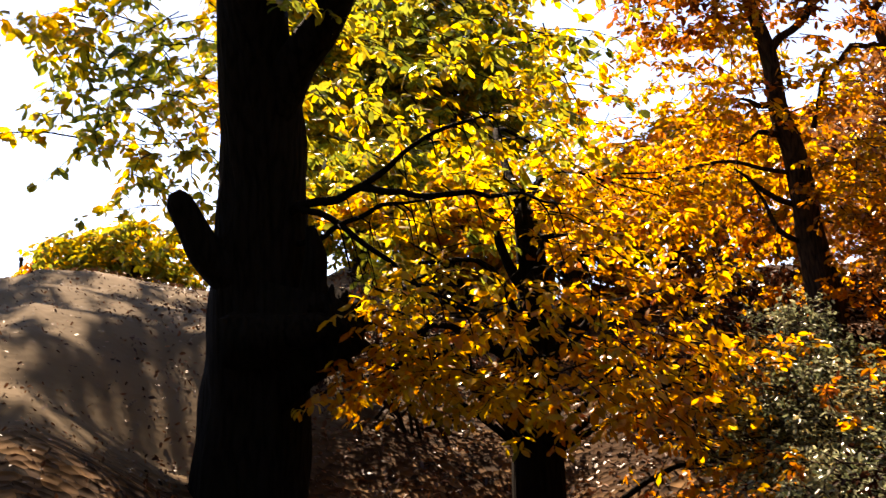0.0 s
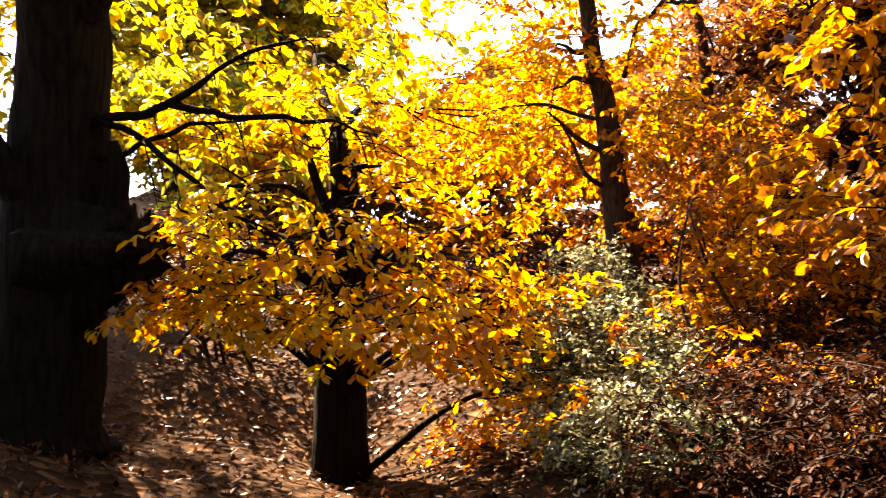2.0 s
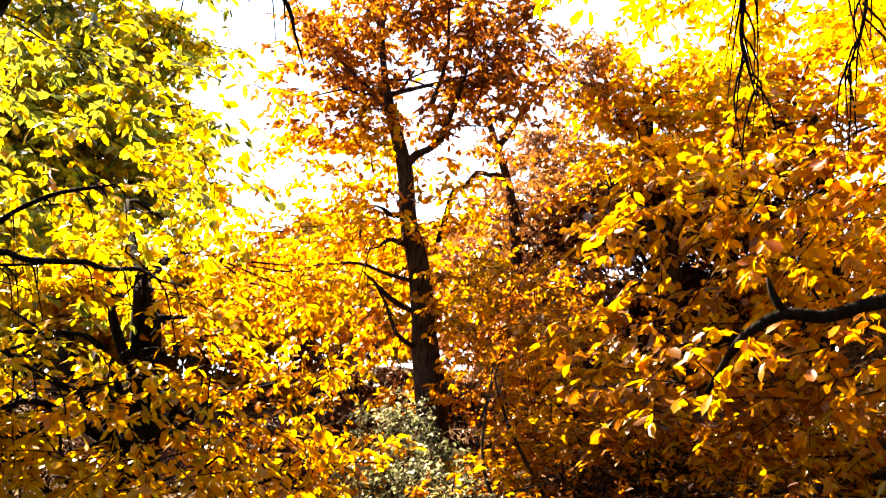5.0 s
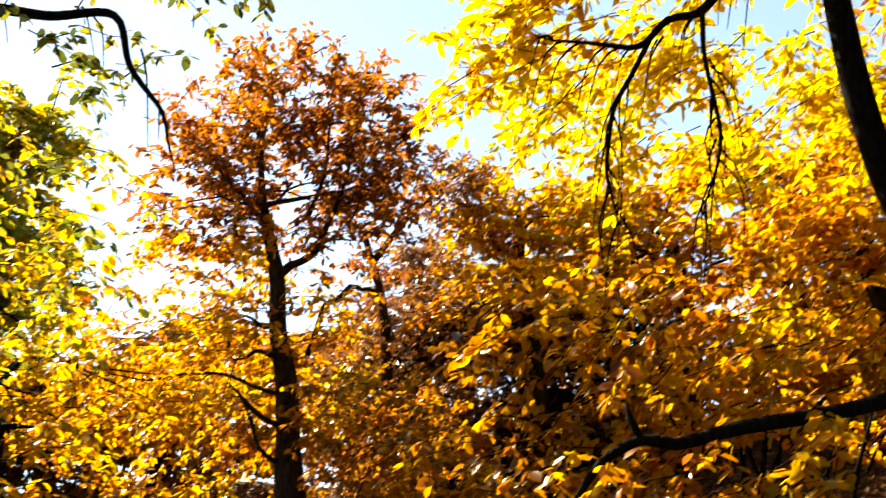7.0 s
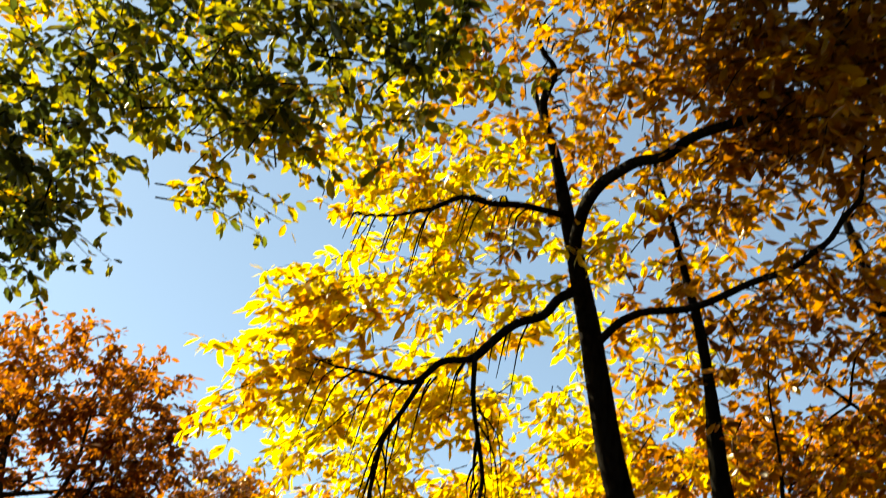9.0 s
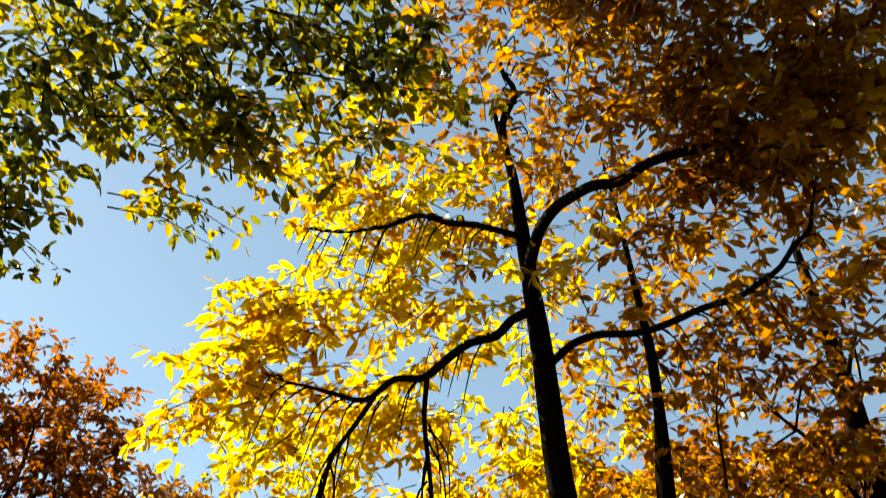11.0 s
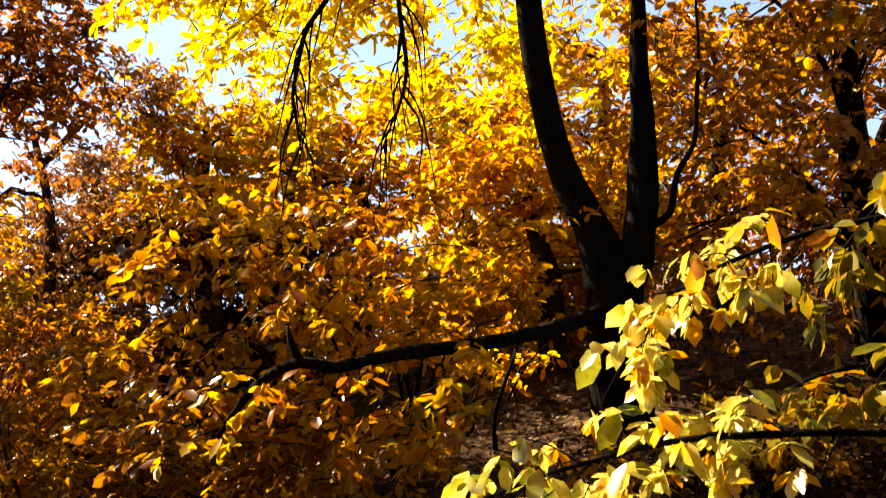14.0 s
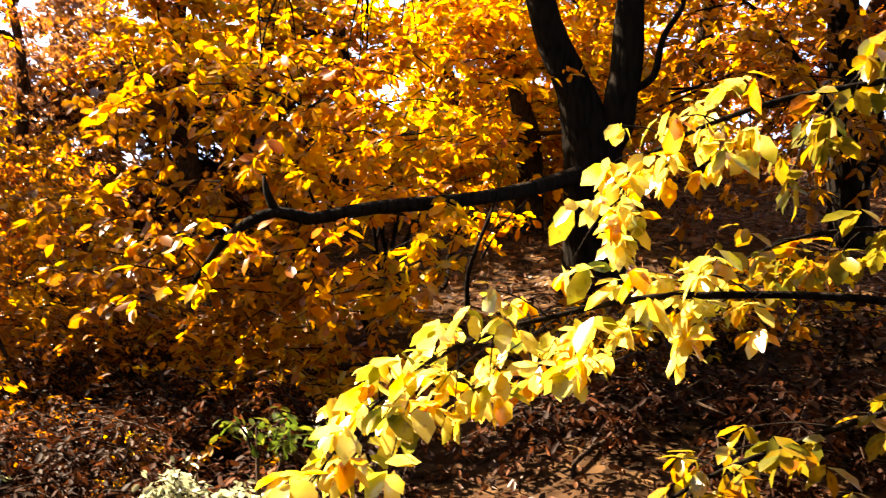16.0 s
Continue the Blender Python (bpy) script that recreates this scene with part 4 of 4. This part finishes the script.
# ---- undergrowth ----
def bush(name, label, heading, far, lumps, mat, leaf, stems=7, bark=None, spray=0.45, thick=1.7, plain=True, category="bush", **more):
    reseed()
    root = new(name)
    tagged(root, label, category)
    b = foot(heading, far)
    for k in range(stems):
        c, r, _ = lumps[k % len(lumps)]
        e = np.array(c) + in_ball(1)[0] * np.array(r) * 0.8
        s = b + np.array((rng.normal() * 0.25, rng.normal() * 0.25, 0))
        s[2] = float(ground_z(s[0], s[1])) - 0.05
        part_tube("stem", [s, (s + e) / 2 + rng.normal(size=3) * 0.12, e], [0.022, 0.015, 0.005], bark or bark_grey, root, 5, 0.2)
    dress(root, lumps, b, mat, leaf, spray, bark=bark or bark_grey, thick=thick, plain=plain, **more)
    return root


def low_lump(heading, far, radii, n, over=0.7):
    """A lump of leaves that sits on the ground."""
    p = foot(heading, far) + np.array((0, 0, 0.12 + over * radii[2]))
    return (p, radii, n)


bush("ivy_bush", "grey-green ivy bush, pale leaf tones painted as sunlight", -8.4, 8.0,
     [lump(-9.6, 4.6, 9.2, (0.4, 0.45, 0.4), 60), lump(-9.4, 2.6, 8.8, (0.55, 0.55, 0.4), 80), lump(-8.4, 0.8, 8.3, (0.6, 0.55, 0.4), 100), lump(-10.6, -0.6, 8.2, (0.5, 0.5, 0.35), 60),
      lump(-7.2, -1.2, 7.9, (0.6, 0.5, 0.4), 90), lump(-6.0, -2.6, 7.5, (0.55, 0.5, 0.35), 80), lump(-8.6, -3.2, 7.4, (0.6, 0.5, 0.35), 80), low_lump(-7.4, 7.0, (0.6, 0.5, 0.35), 70),
      low_lump(-5.0, 6.8, (0.5, 0.45, 0.3), 50)],
     leaf_ivy, 0.045, spray=0.36, whorl=5, thick=1.7)
# The umber thickets carry the shade of the hollows in their leaf colour.
bush("undergrowth", "rust-brown thicket filling the gully side, shade painted into the leaves", 1, 6.9,
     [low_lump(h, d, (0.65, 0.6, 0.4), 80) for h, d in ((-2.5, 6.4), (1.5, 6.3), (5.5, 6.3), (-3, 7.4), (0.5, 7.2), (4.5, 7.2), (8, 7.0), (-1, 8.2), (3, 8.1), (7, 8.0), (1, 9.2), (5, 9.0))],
     leaf_shaded_umber, 0.05, 12, thick=0.9)
bush("yellow_bush", "golden young shoots among the ivy", -8, 7.6,
     [lump(-11, 2.4, 8.2, (0.5, 0.5, 0.4), 9), lump(-5.5, 0.8, 7.6, (0.5, 0.5, 0.4), 9), lump(-11.5, -2.5, 7.6, (0.5, 0.5, 0.25), 18)], leaf_gold, 0.065, 6, thick=1.0, flat=0.4)
bush("bramble", "low red and yellow brambles in the gully", -13, 8.2,
     [lump(-14, -4.5, 8.6, (0.7, 0.5, 0.3), 50), lump(-3.5, -4.5, 8, (0.8, 0.6, 0.35), 70), lump(-0.5, -5.5, 7.2, (0.7, 0.6, 0.3), 60), lump(-5, -7, 7, (0.6, 0.5, 0.22), 40)],
     leaf_orange, 0.065, thick=1.2)
bush("bramble", "dark bramble thicket under the drooping bough", 14, 7.6,
     [lump(10, 4, 7.8, (0.7, 0.6, 0.3), 60), lump(14, 2, 7.4, (0.8, 0.6, 0.35), 70), lump(9, -2, 6.6, (0.7, 0.5, 0.3), 60), lump(16, 6.5, 8.6, (0.7, 0.6, 0.25), 40), lump(19, 1, 6.8, (0.7, 0.5, 0.3), 50), lump(25, 4, 7.4, (0.7, 0.5, 0.3), 50), lump(31, 5, 7.4, (0.8, 0.5, 0.3), 60), lump(37, 7, 7.6, (0.8, 0.6, 0.3), 60)],
     leaf_gold, 0.08, thick=0.8)
bush("red_bush", "orange-brown bramble bush on the slope", -2, 10,
     [lump(-2, 3, 9.8, (0.8, 0.7, 0.5), 90), lump(1, 6, 10.5, (0.9, 0.8, 0.6), 90), lump(-4, 8, 11.5, (0.8, 0.7, 0.8), 90), lump(-1, 11, 12, (0.9, 0.8, 0.7), 90), lump(3, 3, 9, (0.8, 0.7, 0.4), 70)],
     leaf_orange, 0.075, thick=1.0)
bush("yellow_bush", "yellow undergrowth shrub on the bank", -3, 8.5,
     [lump(-5, 1, 8.8, (0.6, 0.6, 0.5), 60), lump(-1, 8, 9, (0.9, 0.7, 0.6), 80), lump(2, 6, 8.5, (0.8, 0.6, 0.5), 60), lump(-4, 12, 10.5, (0.8, 0.7, 0.7), 70)],
     leaf_bronze, 0.08, thick=0.9)
bush("red_bush", "red-brown bramble thicket in the shade of the slope", 3, 7.5,
     [lump(0, -1, 8, (0.8, 0.6, 0.35), 80), lump(4, -1.5, 7.4, (0.7, 0.6, 0.35), 70), lump(8, 0, 7.6, (0.8, 0.6, 0.35), 70), lump(5, 3, 8.2, (0.9, 0.7, 0.4), 80), lump(12, 3, 8, (0.7, 0.6, 0.3), 50)],
     leaf_orange, 0.065, thick=0.9)
bush("undergrowth", "dense rust-brown undergrowth along the gully side, painted shade-dark", -2, 6.8,
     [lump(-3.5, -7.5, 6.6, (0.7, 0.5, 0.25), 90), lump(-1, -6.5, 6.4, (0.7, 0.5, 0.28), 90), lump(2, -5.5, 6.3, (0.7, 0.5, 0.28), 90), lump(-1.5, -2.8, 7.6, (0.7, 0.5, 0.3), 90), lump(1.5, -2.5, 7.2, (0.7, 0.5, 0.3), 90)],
     leaf_shaded_umber, 0.055, 9, thick=0.9)
bush("undergrowth", "tangled undergrowth below the drooping bough, painted shade-dark", 12, 6.2,
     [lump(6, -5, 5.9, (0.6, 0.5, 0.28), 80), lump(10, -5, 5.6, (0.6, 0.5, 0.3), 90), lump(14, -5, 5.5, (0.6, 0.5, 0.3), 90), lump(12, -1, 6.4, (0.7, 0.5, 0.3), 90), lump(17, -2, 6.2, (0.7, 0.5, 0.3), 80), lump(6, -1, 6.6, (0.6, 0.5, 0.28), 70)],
     leaf_shaded_umber, 0.055, 9, thick=0.9)
bush("undergrowth", "brown undergrowth on the hillside, painted shade-dark", 28, 6.4,
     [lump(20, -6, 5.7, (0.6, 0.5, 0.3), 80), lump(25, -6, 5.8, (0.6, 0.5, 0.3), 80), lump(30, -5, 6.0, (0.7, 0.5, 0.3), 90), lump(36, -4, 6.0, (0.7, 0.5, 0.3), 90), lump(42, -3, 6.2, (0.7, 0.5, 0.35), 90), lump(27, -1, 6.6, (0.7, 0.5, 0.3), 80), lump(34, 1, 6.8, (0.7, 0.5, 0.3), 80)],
     leaf_shaded_umber, 0.06, 9, thick=0.9)
bush("bramble", "red-brown brambles on the hillside, painted shade-dark", 37, 6.6,
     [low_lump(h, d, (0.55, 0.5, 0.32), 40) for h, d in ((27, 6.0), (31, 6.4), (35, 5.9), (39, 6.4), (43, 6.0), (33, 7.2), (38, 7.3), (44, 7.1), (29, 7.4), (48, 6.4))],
     leaf_shaded_umber, 0.06, 10, thick=0.9)
bush("undergrowth", "brown undergrowth painted as the dark hollow below the oak", -11, 11.5,
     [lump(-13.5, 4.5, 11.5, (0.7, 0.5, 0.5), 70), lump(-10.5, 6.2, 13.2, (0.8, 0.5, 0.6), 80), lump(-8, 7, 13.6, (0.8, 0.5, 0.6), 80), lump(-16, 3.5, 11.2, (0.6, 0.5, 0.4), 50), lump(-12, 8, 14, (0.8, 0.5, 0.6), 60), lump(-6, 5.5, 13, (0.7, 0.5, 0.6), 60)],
     leaf_shaded_umber, 0.08, 9, thick=1.0)
bush("undergrowth", "thicket painted shade-dark under the bank behind the old chestnut", -30, 11.3,
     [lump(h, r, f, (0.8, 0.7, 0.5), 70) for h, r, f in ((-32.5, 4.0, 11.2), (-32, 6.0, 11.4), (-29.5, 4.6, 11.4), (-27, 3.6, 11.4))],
     leaf_shaded_umber, 0.06, 10, thick=0.8)
bush("pale_bush", "pale grey-green shrub low beside the path", 6.7, 4.5,
     [lump(7.2, -4.2, 4.5, (0.09, 0.1, 0.1), 20), lump(10.1, -4.6, 4.4, (0.12, 0.12, 0.08), 22)], leaf_pale, 0.04, 4, spray=0.16, plain=False)
bush("fern", "green fern fronds in half shade beside the path", 12, 4.3,
     [lump(11.2, -0.2, 4.3, (0.1, 0.1, 0.03), 3), lump(12.6, -0.7, 4.3, (0.12, 0.1, 0.03), 4)], leaf_fern, 0.045, 3, spray=0.2, droop=0.4, plain=False, thick=1.2, category="fern")


# ---- a pole beyond the bank ----
pole_foot = foot(-51.2, 24)
pole_root = new("pole")
tagged(pole_root, "thin grey wooden pole beyond the bank", "pole")
part_tube("post", [pole_foot, spot(-51.2, 9.6, 24)], [0.05, 0.04], bark_grey, pole_root, 8, 0.4)
part_tube("cap", [spot(-51.2, 9.55, 24), spot(-51.2, 9.75, 24)], [0.06, 0.05], bark_grey, pole_root, 8, 0.4)


# ---- saplings under the drooping bough ----
for k, (h, d, top, lean) in enumerate(((18.6, 9.0, 13, -1.3), (16.4, 8.6, 12, 1.4), (13.4, 8.2, 14, -1.5), (21.6, 9.3, 12, 1.5), (19.3, 9.8, 11, 2.0), (11.0, 8.8, 13, 1.8), (17.4, 9.4, 12.5, -2.2))):
    root = tree_root("sapling", None, "thin dark sapling standing in the shade", "saplings on the slope")
    b = foot(h, d)
    t = spot(h + lean, top, d)
    part_tube("stem", [b, b * 0.7 + t * 0.3 + rng.normal(size=3) * 0.09, b * 0.4 + t * 0.6 + rng.normal(size=3) * 0.12, t], [0.028, 0.022, 0.018, 0.008], bark_dark, root, 7, 0.12, 0.12)
    droopers(root, [b * 0.7 + t * 0.3, t], 3, bark_dark, 0.45, 0.008)
    part_tube("branch", [b * 0.5 + t * 0.5, b * 0.3 + t * 0.7 + np.array((0.15, 0.05, 0.1)), t + np.array((0.35, 0.1, 0.05))], [0.015, 0.012, 0.005], bark_dark, root, 5, 0.15)
    dress(root, [(t, (0.4, 0.4, 0.25), 6)], b, leaf_gold, 0.11, 0.5, label="sparse golden leaves")


# ---- woods behind ----
def wood_tree(heading, far, top, wide, mat, leaf, n, label, low=0.3, lean=0.0):
    root = tree_root("woodland_tree", None, label, "trees of the woods behind")
    b = foot(heading, far)
    tip = spot(heading + lean + rng.normal() * 0.5, top, far)
    line = [b, b * 0.6 + tip * 0.4 + rng.normal(size=3) * 0.15, b * 0.3 + tip * 0.7 + rng.normal(size=3) * 0.2, b * 0.12 + tip * 0.88]
    part_tube("trunk", line, [0.2, 0.15, 0.08, 0.02], bark_grey, root, 9, 0.3, 0.14)
    tall = tip[2] - b[2]
    lumps = []
    for k in range(7):
        f = low + (0.95 - low) * (k + rng.random()) / 7
        a = 2.4 * k + rng.random()
        w = wide * (0.75 if 0.4 < f < 0.8 else 0.5)
        c = b * (1 - f) + tip * f + np.array((math.cos(a) * w * 0.6, math.sin(a) * w * 0.6, -0.05 * tall))
        lumps.append((c, (w * 0.6, w * 0.6, tall * 0.11), n // 7))
    reach_limbs(root, lumps, np.linspace(b, tip, 8), bark_grey)
    dress(root, lumps, (b + tip) / 2, mat, leaf, 0.9, bark=bark_grey, plain=True, rear=abs(heading) > 90)


def shade_chestnut():
    """A crown added out of view beyond the old chestnut, whose broken shade falls on the bank, the gully and the slope.
    """
    root = tree_root("chestnut_tree", None, "unseen chestnut crown added beyond the bank to cast shade")
    b = foot(-38.4, 19.5)
    line = [b, spot(-38.4, 15, 19.5), spot(-41, 26, 20.5), spot(-46, 35, 22)]
    part_tube("trunk", line, [0.3, 0.2, 0.15, 0.06], bark_dark, root, 12, 0.3, 0.14)
    lumps = [lump(h, r, f, (w, w, 0.7), n) for h, r, f, w, n in (
        (-44.5, 30, 22.5, 1.6, 24), (-49.5, 30, 23, 1.6, 26), (-54.5, 30.5, 22.5, 1.6, 26), (-59, 31, 21, 1.5, 26), (-46.5, 33.5, 22, 1.5, 24), (-52, 33.5, 21.5, 1.5, 26),
        (-43.5, 28.5, 26, 1.6, 34), (-47.5, 29, 26.5, 1.8, 36), (-53, 29, 26, 1.8, 36), (-49, 37, 20, 1.4, 28), (-57, 36, 19, 1.5, 30))]
    reach_limbs(root, lumps, np.linspace(line[1], line[3], 8), bark_dark, 0.09)
    dress(root, lumps, spot(-38, 34, 20), leaf_lime, 0.22, 0.9, plain=True, thick=1.0, label="yellow-green leaves of the added shade crown")


shade_chestnut()

for h, d, top, wide, mat, n, label, *low in (
    (-47.5, 24, 10.5, 1.6, leaf_gold, 260, "pale yellow-green tree beyond the bank"),
    (-45, 22, 12, 2.0, leaf_lime, 260, "green-yellow tree beyond the bank"),
    (-33, 20, 17, 2.6, leaf_lime, 420, "yellow-green tree in the woods behind"),
    (-33, 28, 25, 3.8, leaf_lime, 620, "tall lime-yellow tree beyond the gully", 0.35),
    (-27.5, 28, 23.5, 3.2, leaf_lime, 520, "tall lime-yellow tree beyond the gully", 0.35),
    (-30, 30, 31, 3.4, leaf_lime, 480, "tall lime-yellow tree beyond the gully", 0.5),
    (-24.5, 30, 29, 2.8, leaf_lime, 400, "tall lime-yellow tree beyond the gully", 0.5),
    (-27, 18, 15.5, 2.4, leaf_yellow, 420, "yellow tree in the woods behind"),
    (-21, 17, 15, 2.4, leaf_gold, 420, "sunlit yellow woodland tree in the gully"),
    (-15.5, 18, 16, 2.4, leaf_gold, 420, "sunlit yellow woodland tree in the gully"),
    (-12, 22, 18, 2.6, leaf_gold, 420, "golden tree in the woods behind"),
    (-5, 20, 18, 2.6, leaf_gold, 380, "golden tree in the woods behind"),
    (2, 18, 22.5, 2.6, leaf_rust, 620, "rust-brown woodland tree on the hillside", 0.1),
    (5.5, 15, 21.5, 2.2, leaf_shaded_umber, 560, "brown woodland tree on the hillside, painted shade-dark", 0.1),
    (-1.2, 16, 20, 2.0, leaf_rust, 480, "rust-brown woodland tree on the hillside", 0.1),
    (5.6, 14, 26.5, 1.5, leaf_gold, 300, "narrow golden woodland tree on the hillside", 0.6),
    (9.5, 15, 27, 2.0, leaf_gold, 300, "golden woodland tree on the hillside", 0.55),
    (8.5, 16, 23, 2.4, leaf_amber, 560, "brown-orange woodland tree on the hillside", 0.1),
    (14, 15, 26, 2.6, leaf_gold, 560, "golden woodland tree on the hillside", 0.08),
    (21, 16, 28, 2.6, leaf_gold, 560, "golden woodland tree on the hillside", 0.08),
    (25, 12.5, 24, 2.2, leaf_gold, 520, "golden woodland tree behind the leaning stems", 0.25),
    (28, 15, 30, 2.6, leaf_gold, 560, "golden woodland tree on the hillside", 0.08),
    (35, 16, 30, 2.8, leaf_orange, 560, "orange woodland tree on the hillside", 0.08),
    (44, 16, 30, 2.8, leaf_amber, 560, "rust-orange woodland tree on the hillside", 0.08),
    (53, 14, 32, 2.8, leaf_gold, 420, "golden woodland tree on the hillside"),
    (66, 12, 36, 3.0, leaf_gold, 420, "golden woodland tree beside the path"),
    # Out of view: dark trees added to block sky light from behind.
    (104, 6.5, 58, 4.2, leaf_shade, 560, "near-black green tree added unseen beside the path to block sky light"),
    (122, 7, 60, 4.2, leaf_shade, 560, "near-black green tree added unseen beside the path to block sky light"),
    (150, 5.5, 66, 4.2, leaf_shade, 560, "near-black green tree added unseen beside the path to block sky light"),
    (180, 6.5, 62, 4.2, leaf_shade, 560, "near-black green tree added unseen beside the path to block sky light"),
    (-120, 7, 60, 4.2, leaf_shade, 560, "near-black green tree added unseen beside the path to block sky light"),
    (-92, 7.5, 54, 4.2, leaf_shade, 560, "near-black green tree added unseen beside the path to block sky light"),
    (-150, 5.5, 66, 4.2, leaf_shade, 560, "near-black green tree added unseen beside the path to block sky light"),
    (95, 14, 46, 5.0, leaf_shade, 420, "tall near-black green tree added unseen to block sky light", 0.05),
    (115, 13, 48, 5.0, leaf_shade, 420, "tall near-black green tree added unseen to block sky light", 0.05),
    (137, 13, 48, 5.0, leaf_shade, 420, "tall near-black green tree added unseen to block sky light", 0.05),
    (160, 13, 48, 5.0, leaf_shade, 420, "tall near-black green tree added unseen to block sky light", 0.05),
    (-176, 13, 48, 5.0, leaf_shade, 420, "tall near-black green tree added unseen to block sky light", 0.05),
    (-155, 13, 48, 5.0, leaf_shade, 420, "tall near-black green tree added unseen to block sky light", 0.05),
    (-133, 13, 48, 5.0, leaf_shade, 420, "tall near-black green tree added unseen to block sky light", 0.05),
    (-110, 14, 46, 5.0, leaf_shade, 420, "tall near-black green tree added unseen to block sky light", 0.05),
    # Added left of the view so that its shadow falls on the bank.
    (-66, 9, 40, 2.0, leaf_lime, 420, "unseen yellow-green tree added on the bank to shade it"),
    (-36.2, 29, 27, 3.0, leaf_lime, 560, "tall lime-yellow tree beyond the gully", 0.35),
):
    wood_tree(h, d, top, wide, mat, 0.38 if abs(h) > 90 else 0.12 * max(1.0, d / 15), int(n * (0.5 if abs(h) > 62 else 1.25 if h < -3 or h > 20 else 1.0)), label, *low)
